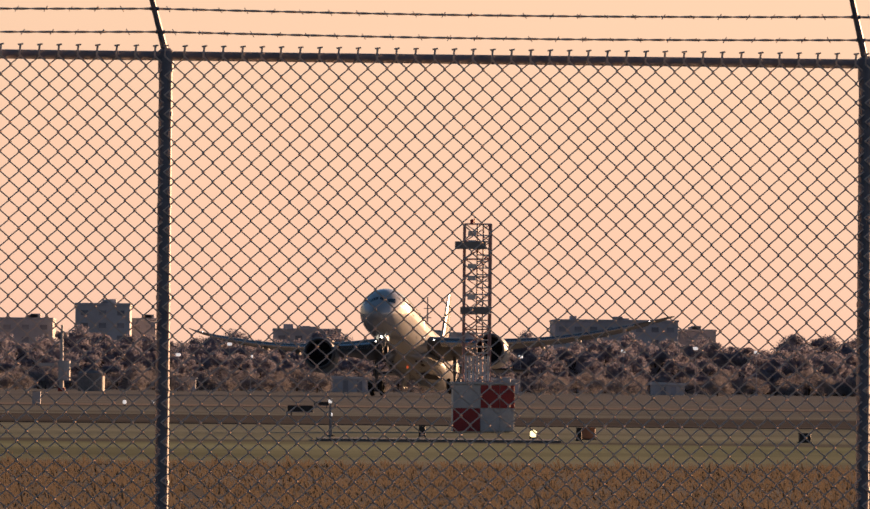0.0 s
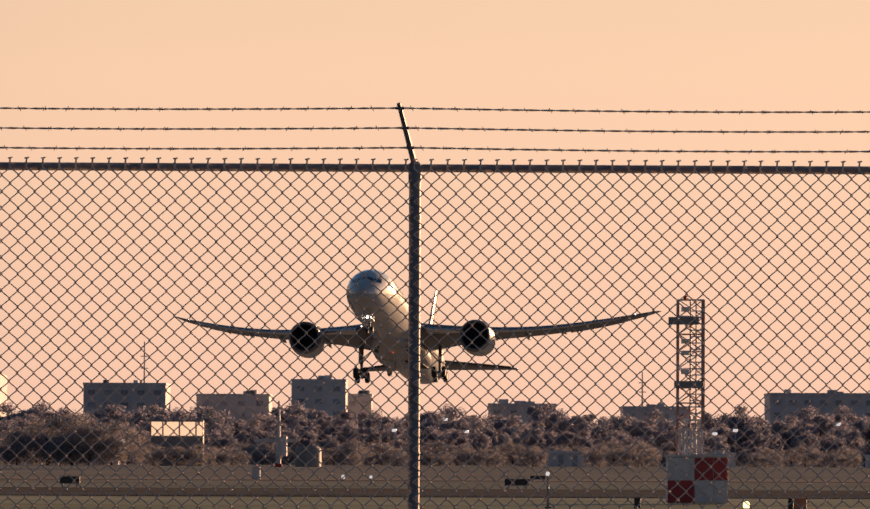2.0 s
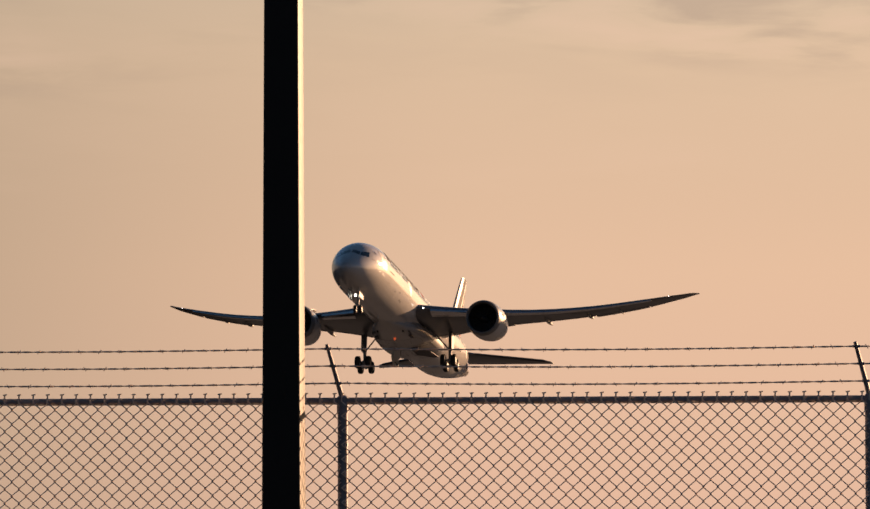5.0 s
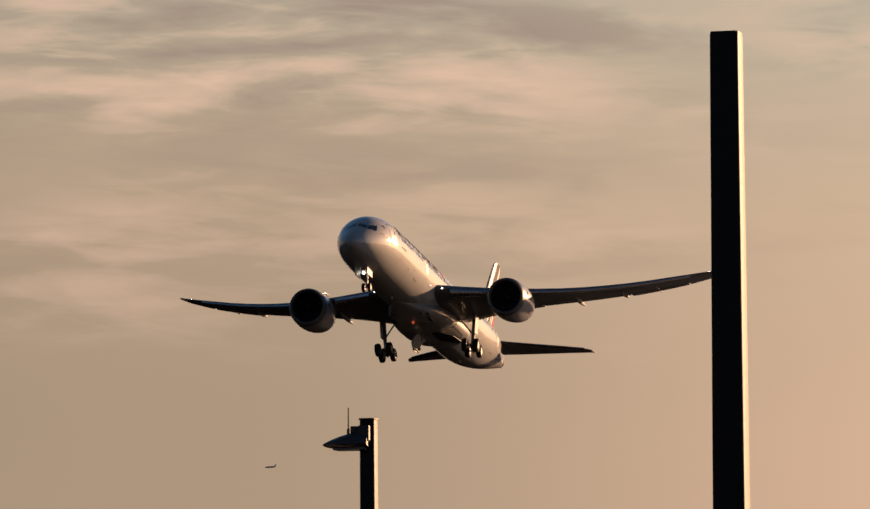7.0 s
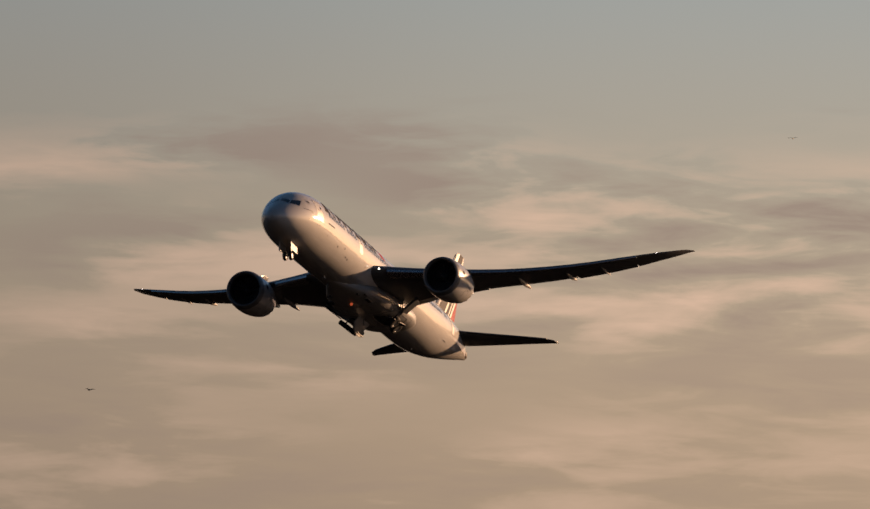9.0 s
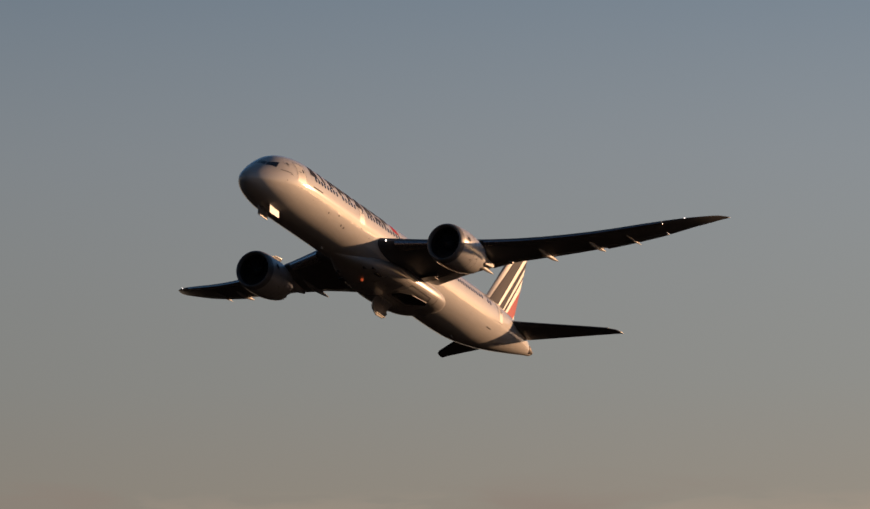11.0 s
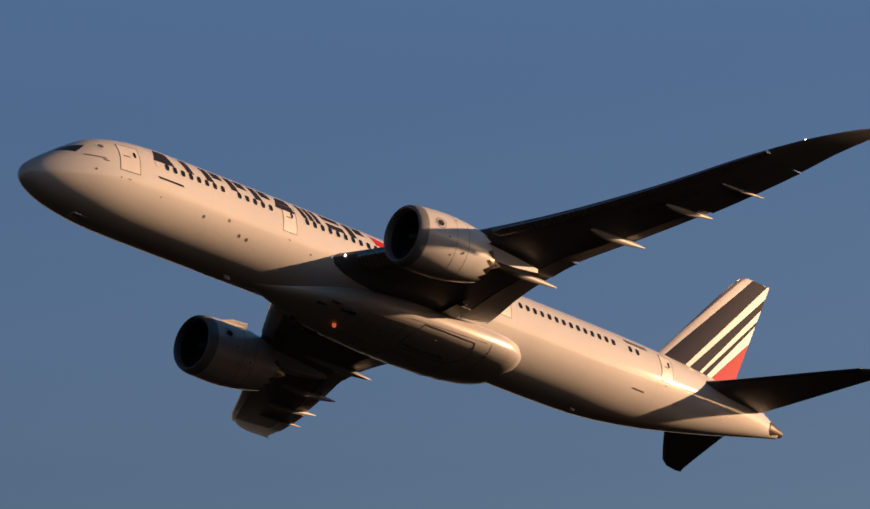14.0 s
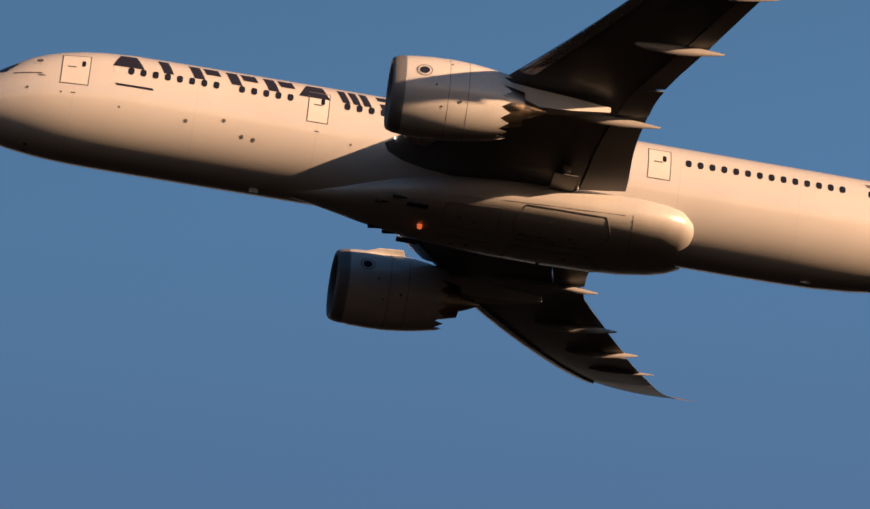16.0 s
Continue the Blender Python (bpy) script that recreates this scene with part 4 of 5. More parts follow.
def hull_patch(corners, side=1, off=0.012, nu=6, nv=4, bm=None):
    """Patch laid on the hull; corners are (station, height) in order."""
    bm = bm or bmesh.new()
    (s0, z0), (s1, z1), (s2, z2), (s3, z3) = corners
    vs = []
    for j in range(nv + 1):
        v = j / nv
        row = []
        for i in range(nu + 1):
            u = i / nu
            s = (s0 * (1 - u) + s1 * u) * (1 - v) + (s3 * (1 - u) + s2 * u) * v
            z = (z0 * (1 - u) + z1 * u) * (1 - v) + (z3 * (1 - u) + z2 * u) * v
            row.append(bm.verts.new(hull_point(s, side * hull_angle(s, z), off)))
        vs.append(row)
    for j in range(nv):
        for i in range(nu):
            f = (vs[j][i], vs[j][i + 1], vs[j + 1][i + 1], vs[j + 1][i])
            bm.faces.new(f)
    return bm


def rounded_patch(s, z, w, h, side=1, off=0.014, power=4.0, n=16):
    bm = bmesh.new()
    c = bm.verts.new(hull_point(s, side * hull_angle(s, z), off))
    ring = []
    for k in range(n):
        a = 2 * math.pi * k / n
        ca, sa = math.cos(a), math.sin(a)
        q = (abs(ca) ** power + abs(sa) ** power) ** (-1 / power)
        ss, zz = s + w / 2 * ca * q, z + h / 2 * sa * q
        ring.append(bm.verts.new(hull_point(ss, side * hull_angle(ss, zz), off)))
    for k in range(n):
        bm.faces.new((c, ring[k], ring[(k + 1) % n]))
    return bm


def outline(s0, s1, z0, z1, side, w=0.045, off=0.012):
    bm = bmesh.new()
    for a, b, c, d in ((s0, s1, z1 - w, z1), (s0, s1, z0, z0 + w), (s0, s0 + w, z0, z1), (s1 - w, s1, z0, z1)):
        hull_patch([(a, c), (b, c), (b, d), (a, d)], side, off, 5, 6, bm)
    return bm


# wing plan: span, leading edge, trailing edge, height, thickness ratio
WY = [2.2, 3.3, 6.5, 9.9, 15.0, 20.0, 25.0, 27.2, 28.8, 29.6, 30.05]
WLE = [21.60, 22.41, 24.48, 26.71, 30.02, 33.29, 36.66, 38.70, 40.81, 42.35, 43.67]
WTE = [34.40, 34.41, 34.23, 34.46, 36.37, 38.54, 40.70, 41.65, 42.74, 43.50, 44.02]
WZ = [-0.96, -0.88, -0.53, -0.12, 0.62, 1.65, 3.03, 3.81, 4.51, 4.97, 5.22]
WTW = [-0.078, -0.075, -0.048, -0.02, 0.022, 0.03, 0.03, 0.03, 0.02, 0.01, 0.0]
WT = [0.135, 0.13, 0.12, 0.11, 0.10, 0.095, 0.09, 0.085, 0.08, 0.07, 0.06]


def airfoil(c, tk, n=9):
    """Upper and lower height of the section at chord fraction c."""
    half = 5 * tk * (0.2969 * math.sqrt(c) - 0.126 * c - 0.3516 * c * c + 0.2843 * c**3 - 0.1015 * c**4)
    camber = 0.018 * math.sin(math.pi * c) - 0.012 * c * c
    return camber + half, camber - half


def wing_point(y, c, upper):
    le, te, z, tk = (smooth_interp(y, WY, W) for W in (WLE, WTE, WZ, WT))
    ch = te - le
    up, lo = airfoil(c, tk)
    twist = smooth_interp(y, WY, WTW) * (c - 0.4)
    return Vector((ORIGIN - (le + c * ch), y, z + ch * ((up if upper else lo) + twist)))


def wing_section(y, c0, c1, side, n=9, droop=0.0, hinge=None, shift=(0, 0)):
    fr = [c0 + (c1 - c0) * (0.5 - 0.5 * math.cos(math.pi * k / n)) for k in range(n + 1)]
    pts = [wing_point(y, c, True) for c in fr] + [wing_point(y, c, False) for c in reversed(fr[1:-1] if c0 == 0 and c1 == 1 else fr)]
    if hinge is not None:
        h = (wing_point(y, hinge, True) + wing_point(y, hinge, False)) / 2
        q = Matrix.Rotation(radians(droop), 3, "Y")
        pts = [h + q @ (p - h) + Vector((shift[0], 0, shift[1])) for p in pts]
    return [Vector((p.x, p.y * side, p.z)) for p in pts]


def span(y0, y1, n):
    return [y0 + (y1 - y0) * k / n for k in range(n + 1)]


def build_wing(craft, side):
    lab = "grey swept wing that bends up to a raked tip"
    ys = [2.2, 3.3, 4.9, 6.5, 8.2, 9.9, 12, 14, 16, 18, 20, 22, 24, 25.2]
    wing = part("wing", loft([wing_section(y, 0.0, 0.80, side) for y in ys]), GREY, craft, lab, smooth=True)
    part("wing_tip", loft([wing_section(y, 0.0, 1.0, side) for y in (25.2, 26.2, 27.2, 28.0, 28.8, 29.3, 29.6, 29.85, 30.05)]), GREY, wing, "raked curved wing tip", smooth=True)
    for nm, y0, y1, dr in (("inboard_flap", 3.2, 9.2, 9), ("flaperon", 9.3, 11.3, 6), ("outboard_flap", 11.4, 19.6, 9), ("aileron", 19.7, 25.1, 2)):
        part(nm, loft([wing_section(y, 0.80, 0.998, side, 5, dr, 0.80, (-0.05, -0.03)) for y in span(y0, y1, 7)]), GREY, wing, "grey trailing flap, slightly lowered", smooth=True)
    for y0, y1 in ((4.2, 8.4), (11.4, 15.2), (15.25, 19.0), (19.05, 22.8), (22.85, 25.8)):
        part("slat", loft([wing_section(y, 0.0, 0.10, side, 5, 9, 0.10, (0.14, -0.10)) for y in span(y0, y1, 5)]), ALU, wing, "drooped bare-metal leading slat", smooth=True)
    # fairings over the flap tracks
    for y, rise, r in ((8.95, 0.09, 0.36), (14.93, 0.17, 0.35), (19.15, 0.35, 0.30), (22.3, 0.25, 0.15)):
        a = wing_point(y, 0.42, False)
        b = wing_point(y, 1.0, False)
        rings = []
        for k in range(13):
            u = k / 12
            p = a.lerp(Vector((b.x - 0.80, y, b.z - 0.22 + rise)), u)
            rr = 0.8 * r * math.sin(math.pi * (0.04 + 0.945 * u) ** 0.8) ** 0.75 + 0.01
            rings.append([(p.x, side * (p.y + rr * 0.62 * math.cos(t)), p.z - rr * 0.25 + rr * math.sin(t)) for t in [2 * math.pi * q / 12 for q in range(12)]])
        part("flap_track_fairing", loft(rings), PODGREY, wing, "pointed pod under the wing", smooth=True)
    # registration on the underside: plain dark bars
    if side > 0:
        for k in range(6):
            y = 17.6 + 0.62 * k
            bm = bmesh.new()
            g = [bm.verts.new((q.x, q.y, q.z - 0.02)) for q in (wing_point(y + dy, c, False) for dy, c in ((0, 0.30), (0.40, 0.285), (0.40, 0.455), (0, 0.47)))]
            bm.faces.new(g)
            part("marking", bm, LINE, wing, "plain dark marking bar")
    # small vanes and lamps
    t = wing_point(27.4, 0.02, True)
    part("tip_light", tube([(t.x + 0.03, side * 27.38, t.z - 0.02), (t.x - 0.08, side * 27.46, t.z)], 0.032, 8), NAVGLOW, wing, "glowing tip light")
    q = wing_point(3.5, 0.0, True)
    part("landing_light", tube([(q.x + 0.040, side * 3.5, q.z), (q.x + 0.032, side * 3.5, q.z)], [0.09, 0.09], 12), ROOTGLOW, wing, "bright landing light in the wing root")


def build_engine(craft, side):
    cy, cz, s0 = side * 10.2, -1.92, 21.36
    x0 = ORIGIN - s0
    eng = new("engine")
    eng.parent = craft
    eng.location = (x0, cy, cz)
    eng.rotation_euler = (0, radians(2.0), radians(1.5 * -side))
    eng.scale = (1.14, 1.07, 1.07)
    tagged(eng, "pale grey turbofan engine with a chevron nozzle")
    part("inlet_lip", lathe_x([(-0.55, 1.815), (-0.3, 1.775), (-0.12, 1.715), (-0.03, 1.655), (0.0, 1.60), (-0.03, 1.545), (-0.14, 1.49), (-0.4, 1.45)], 56), LIP, eng, "dull grey metal inlet lip", smooth=True)
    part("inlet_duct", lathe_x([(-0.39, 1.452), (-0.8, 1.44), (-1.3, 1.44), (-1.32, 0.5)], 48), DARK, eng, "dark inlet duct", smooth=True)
    # cowl with a toothed rear edge
    prof = [(-0.55, 1.815), (-1.0, 1.86), (-1.7, 1.89), (-2.6, 1.885), (-3.5, 1.80), (-4.2, 1.69), (-4.75, 1.575)]
    n = 72
    bm = bmesh.new()
    rings = [[bm.verts.new((x, r * math.cos(2 * math.pi * k / n), r * math.sin(2 * math.pi * k / n))) for k in range(n)] for x, r in prof]
    edge = []
    for k in range(n):
        tooth = abs((k % 4) - 2) / 2
        x, r = -4.80 - 0.42 * tooth, 1.565 - 0.11 * tooth
        edge.append(bm.verts.new((x, r * math.cos(2 * math.pi * k / n), r * math.sin(2 * math.pi * k / n))))
    rings.append(edge)
    for x, r in ((-4.5, 1.50), (-3.6, 1.52)):
        rings.append([bm.verts.new((x, r * math.cos(2 * math.pi * k / n), r * math.sin(2 * math.pi * k / n))) for k in range(n)])
    for a, b in zip(rings, rings[1:]):
        for k in range(n):
            bm.faces.new((a[k], a[(k + 1) % n], b[(k + 1) % n], b[k]))
    cowl = part("cowl", bm, COWL, eng, "pale cowl with a chevron rear edge", smooth=True)
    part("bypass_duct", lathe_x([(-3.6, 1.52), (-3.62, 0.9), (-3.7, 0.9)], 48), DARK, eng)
    part("core_nozzle", lathe_x([(-3.6, 1.12), (-4.4, 1.10), (-5.2, 0.95), (-5.85, 0.78), (-5.82, 0.70), (-5.2, 0.72)], 48), TITANIUM, eng, "heat-stained core nozzle", smooth=True)
    part("exhaust_plug", lathe_x([(-5.0, 0.62), (-5.7, 0.55), (-6.3, 0.32), (-6.85, 0.05), (-6.88, 0.001)], 32), TITANIUM, eng, "pointed exhaust plug", smooth=True)
    fan = part("spinner", lathe_x([(-0.55, 0.005), (-0.62, 0.12), (-0.85, 0.28), (-1.1, 0.40), (-1.22, 0.44)], 28), DARK, eng, smooth=True)
    for k in range(18):
        a = 2 * math.pi * k / 18
        bm = bmesh.new()
        q = [bm.verts.new((x, r * math.cos(a + t), r * math.sin(a + t))) for r, x, t in ((0.42, -1.04, 0), (0.95, -1.0, 0.04), (1.42, -0.95, 0.02), (1.42, -1.24, 0.30), (0.95, -1.22, 0.26), (0.42, -1.22, 0.2))]
        bm.faces.new((q[0], q[1], q[4], q[5]))
        bm.faces.new((q[1], q[2], q[3], q[4]))
        part("fan_blade", bm, DARK, eng)
    # badge rings on both flanks, strake, access marks
    for sd in (-1, 1):
        for r0, r1, mm, o in ((0.30, 0.34, LINE, 0.012), (0.0, 0.21, NAVY, 0.012)):
            bm = bmesh.new()
            rows = []
            for r in (r0, r1):
                rows.append([])
                for k in range(20):
                    t = 2 * math.pi * k / 20
                    ang = math.pi / 2 - sd * radians(78) + r * math.sin(t) / 1.9
                    rows[-1].append(bm.verts.new((-1.35 + r * math.cos(t), (1.88 + o) * math.cos(ang), (1.88 + o) * math.sin(ang))))
            for k in range(20):
                bm.faces.new((rows[0][k], rows[0][(k + 1) % 20], rows[1][(k + 1) % 20], rows[1][k]))
            part("badge", bm, mm, cowl, "round dark emblem, plain")
        for xx, ang, w in ((-2.55, 60, 0.05), (-1.9, 100, 0.06), (-3.0, 120, 0.07), (-2.2, 130, 0.05)):
            a = radians(90 - sd * ang)
            p = Vector((xx, 1.89 * math.cos(a), 1.89 * math.sin(a)))
            part("access_panel", tube([p * 1.0, p + Vector((0, math.cos(a), math.sin(a))) * 0.012], w, 8), LINE, cowl)
    for xx in (-0.56, -2.45, -3.3):
        r = interp(-xx, [-q[0] for q in prof], [q[1] for q in prof])
        part("joint_band", lathe_x([(xx, r + 0.001), (xx - 0.012, r + 0.006), (xx - 0.024, r + 0.001)], 56), LINE, cowl, smooth=True)
    bm = bmesh.new()
    q = [(-1.3, 1.22, 1.42), (-3.1, 1.22, 1.42), (-3.0, 1.40, 1.62), (-1.9, 1.36, 1.58)]
    vs = [bm.verts.new((x, -side * y, z)) for x, y, z in q] + [bm.verts.new((x, -side * y, z + 0.03)) for x, y, z in q]
    for f in ((0, 1, 2, 3), (7, 6, 5, 4), (0, 4, 5, 1), (1, 5, 6, 2), (2, 6, 7, 3), (3, 7, 4, 0)):
        bm.faces.new([vs[i] for i in f])
    part("strake", bm, COWL, cowl, "small flow fin on the cowl")
    # pylon from the cowl's crown into the wing
    rings = []
    for s, zb, zt, w in ((23.6, -0.30, -0.12, 0.05), (24.6, -0.6, 0.02, 0.22), (26.2, -1.0, -0.2, 0.30), (28.5, -1.5, -0.45, 0.32), (30.5, -1.35, -0.6, 0.26), (32.4, -1.0, -0.72, 0.08)):
        rings.append([(ORIGIN - s, cy + k * w, z) for k, z in ((-1, zb), (1, zb), (0.85, zt), (-0.85, zt))])
    part("pylon", loft(rings), COWL, craft, "engine pylon under the wing", smooth=True)


FIN = dict(z0=2.35, z1=11.5, le0=50.9, le1=59.5, te0=58.4, te1=62.2)


def fin_le(z):
    u = (z - FIN["z0"]) / (FIN["z1"] - FIN["z0"])
    return FIN["le0"] + (FIN["le1"] - FIN["le0"]) * u - (0.9 * max(0, 0.12 - u) / 0.12 if u < 0.12 else 0)


def fin_te(z):
    u = (z - FIN["z0"]) / (FIN["z1"] - FIN["z0"])
    return FIN["te0"] + (FIN["te1"] - FIN["te0"]) * u


def fin_thick(s, z):
    a, b = fin_le(z), fin_te(z)
    c = max(0.0, min(1.0, (s - a) / (b - a)))
    return (b - a) * 5 * 0.095 * (0.2969 * math.sqrt(c) - 0.126 * c - 0.3516 * c * c + 0.2843 * c**3 - 0.1015 * c**4)


def build_tail(craft):
    rings = []
    for k in range(13):
        z = FIN["z0"] - 0.5 + (FIN["z1"] - FIN["z0"] + 0.5) * k / 12
        a, b = fin_le(z), fin_te(z)
        if k == 12:
            a += 0.55
        fr = [0.5 - 0.5 * math.cos(math.pi * i / 12) for i in range(13)]
        pts = [(ORIGIN - (a + (b - a) * c), fin_thick(a + (b - a) * c, z) * (1 if k < 12 else 0.7), z) for c in fr]
        pts += [(x, -y, q) for x, y, q in reversed(pts[1:-1])]
        rings.append(pts)
    fin = part("fin", loft(rings), WHITE, craft, "white tail fin with navy and red stripes", smooth=True)

    def stripe(name, mm, b0, b1, t0, t1, label):
        """Between two slanted lines, each from (s, z) to (s, z), on both faces."""
        for side in (1, -1):
            bm = bmesh.new()
            vs = []
            for j in range(15):
                v = j / 14
                row = []
                for i in range(5):
                    u = i / 4
                    s = (b0[0] * (1 - v) + t0[0] * v) * (1 - u) + (b1[0] * (1 - v) + t1[0] * v) * u
                    z = (b0[1] * (1 - v) + t0[1] * v) * (1 - u) + (b1[1] * (1 - v) + t1[1] * v) * u
                    s = min(max(s, fin_le(z) + 0.02), fin_te(z) - 0.01)
                    row.append(bm.verts.new((ORIGIN - s, side * (fin_thick(s, z) + 0.014), z)))
                vs.append(row)
            for a, b in zip(vs, vs[1:]):
                for i in range(4):
                    bm.faces.new((a[i], a[i + 1], b[i + 1], b[i]))
            part(name, bm, mm, fin, label, smooth=True)
    te = fin_te
    stripe("stripe", NAVY, (51.75, 2.75), (53.6, 2.6), (60.6, 11.47), (62.0, 11.47), "broad navy stripe")
    stripe("stripe", NAVY, (54.0, 2.6), (54.95, 2.55), (te(10.5), 10.5), (te(9.6), 9.6), "navy stripe")
    stripe("stripe", NAVY, (55.2, 2.55), (55.62, 2.5), (te(8.6), 8.6), (te(8.2), 8.2), "narrow navy stripe")
    stripe("stripe", RED, (56.1, 2.55), (57.7, 2.5), (te(6.7), 6.7), (te(3.8), 3.8), "red stripe wedge")
    stripe("leading_edge", GREY, (51.0, 2.9), (51.25, 2.9), (59.55, 11.35), (59.77, 11.35), "grey erosion strip")
    for side in (1, -1):
        tip = [(y * 1.025, a + 0.045 * y, b + 0.045 * y, z + 0.05) for y, a, b, z in [(0.9, 53.3, 60.3, 1.35), (2.5, 54.95, 60.75, 1.42), (5.0, 57.1, 61.45, 1.56), (7.5, 59.2, 62.15, 1.70), (9.2, 60.7, 62.65, 1.79), (9.7, 61.4, 62.85, 1.82), (9.9, 62.2, 62.95, 1.83)]]
        rings = []
        for y, a, b, z in tip:
            fr = [0.5 - 0.5 * math.cos(math.pi * i / 9) for i in range(10)]
            th = [5 * 0.09 * (b - a) * (0.2969 * math.sqrt(c) - 0.126 * c - 0.3516 * c * c + 0.2843 * c**3 - 0.1015 * c**4) for c in fr]
            pts = [(ORIGIN - (a + (b - a) * c), side * y, z + h) for c, h in zip(fr, th)]
            pts += [(ORIGIN - (a + (b - a) * c), side * y, z - h) for c, h in list(zip(fr, th))[-2:0:-1]]
            rings.append(pts)
        st = part("stabiliser", loft(rings), GREY, craft, "grey horizontal stabiliser", smooth=True)
        part("leading_edge", loft([[(ORIGIN - (a - 0.03), side * y, z), (ORIGIN - (a + 0.22), side * y, z + 0.14), (ORIGIN - (a + 0.22), side * y, z - 0.14)] for y, a, b, z in tip[1:5]]), DARK, st, "dark leading edge strip", smooth=True)
    part("tail_cone", lathe_x([(ORIGIN - 61.5, 0.60), (ORIGIN - 61.75, 0.585), (ORIGIN - 62.3, 0.42), (ORIGIN - 62.95, 0.23), (ORIGIN - 62.9, 0.12)], 20, 0, 0.95), SOOT, craft, "dark auxiliary exhaust cone", smooth=True)


def build_hull(craft):
    st = [0.004, 0.03, 0.08, 0.16, 0.28, 0.45, 0.7, 1.0, 1.4, 1.8, 2.3, 2.8, 3.4, 4.0, 4.7, 5.5, 6.5, 7.5, 9, 12, 16, 20, 25, 30, 35, 39, 41, 43, 45, 47, 49, 51, 53, 55, 57, 58.5, 60, 61, 61.8, 62.3, 62.5]
    n = 64
    body = part("fuselage", loft([[hull_point(s, 2 * math.pi * k / n) for k in range(n)] for s in st]), HULL, craft, "glossy white fuselage", smooth=True)
    # belly fairing
    fs = [17.2, 18.6, 20.0, 21.5, 23.2, 25.2, 28, 31, 33.5, 35.3, 36.7, 37.6, 38.2, 38.5]
    fw = [0.3, 0.65, 1.1, 1.65, 2.2, 2.68, 3.05, 3.18, 3.16, 3.10, 2.92, 2.62, 2.15, 1.5]
    fb = [-2.74, -2.84, -2.97, -3.10, -3.22, -3.32, -3.38, -3.38, -3.34, -3.22, -3.05, -2.88, -2.70, -2.45]
    ft = [-2.2, -2.1, -2.0, -1.8, -1.5, -1.15, -0.92, -0.85, -0.80, -0.80, -0.85, -0.95, -1.15, -1.45]
    rings = []
    for s, w, b, t in zip(fs, fw, fb, ft):
        c, h = (t + b) / 2, (t - b) / 2
        ring = []
        for k in range(40):
            a = 2 * math.pi * k / 40
            ca, sa = math.cos(a), math.sin(a)
            q = (abs(ca) ** 2.6 + abs(sa) ** 2.6) ** (-1 / 2.6)
            ring.append((ORIGIN - s, w * q * ca, c + h * q * sa))
        rings.append(ring)
    fairing = part("wing_root_fairing", loft(rings), FAIRING, craft, "bulged grey fairing round the wing root", smooth=True)
    def skin(s, a, off=0.004):
        """Point on the fairing at station s; a in degrees from the horizontal, down to -90 at the keel."""
        w, b, t = interp(s, fs, fw), interp(s, fs, fb), interp(s, fs, ft)
        ca, sa = math.cos(radians(a)), math.sin(radians(a))
        q = (abs(ca) ** 2.6 + abs(sa) ** 2.6) ** (-1 / 2.6)
        return Vector((ORIGIN - s, (w * q + off) * ca, (t + b) / 2 + ((t - b) / 2 * q + off) * sa))

    def seam(points, side, r=0.022):
        """Dark joint that follows the skin from corner to corner."""
        path = []
        for (s0, a0), (s1, a1) in zip(points, points[1:]):
            path += [skin(s0 + (s1 - s0) * k / 6, a0 + (a1 - a0) * k / 6) for k in range(6)]
        path.append(skin(*points[-1]))
        part("panel_joint", tube([(v.x, v.y * side, v.z) for v in path], r, 5), LINE, fairing, "dark panel joint")
    for side in (1, -1):
        seam([(29.6, -28), (33.7, -30), (34.1, -58), (33.4, -84), (29.4, -84), (29.1, -55), (29.6, -28)], side)
        seam([(25.6, -40), (28.4, -40), (28.4, -80), (25.6, -80), (25.6, -40)], side, 0.014)
        seam([(35.0, -20), (35.2, -82)], side, 0.014)
        seam([(22.6, -30), (34.6, -22)], side, 0.012)
        for s0, a0 in ((22.6, -50), (23.4, -38)):
            v = skin(s0, a0)
            part("scoop_inlet", tube([(v.x + 0.5, v.y * side, v.z - 0.03), (v.x + 0.42, v.y * side, v.z - 0.01), (v.x - 0.55, v.y * side, v.z + 0.03)], [0.09, 0.10, 0.02], 8), DARK, fairing, "small dark scoop inlet")
        for s0, a0 in ((26.4, -62), (27.2, -66), (31.0, -50), (32.2, -70)):
            v = skin(s0, a0)
            part("drain_port", tube([(v.x - 0.09, v.y * side, v.z - 0.005), (v.x + 0.09, v.y * side, v.z - 0.005)], 0.035, 6), DARK, fairing)
    for sx, sy in ((24.2, 1.9), (24.2, -1.9)):
        part("air_inlet", box((ORIGIN - sx - 0.55, sy - 0.18, -3.30), (ORIGIN - sx + 0.55, sy + 0.18, -3.18), 0.03), DARK, fairing, "dark air inlet slot")
    part("beacon", tube([(ORIGIN - 24.6, 0, -3.22), (ORIGIN - 24.6, 0, -3.47), (ORIGIN - 24.6, 0, -3.52)], [0.14, 0.12, 0.05], 10), BEACON, fairing, "red anti-collision beacon")
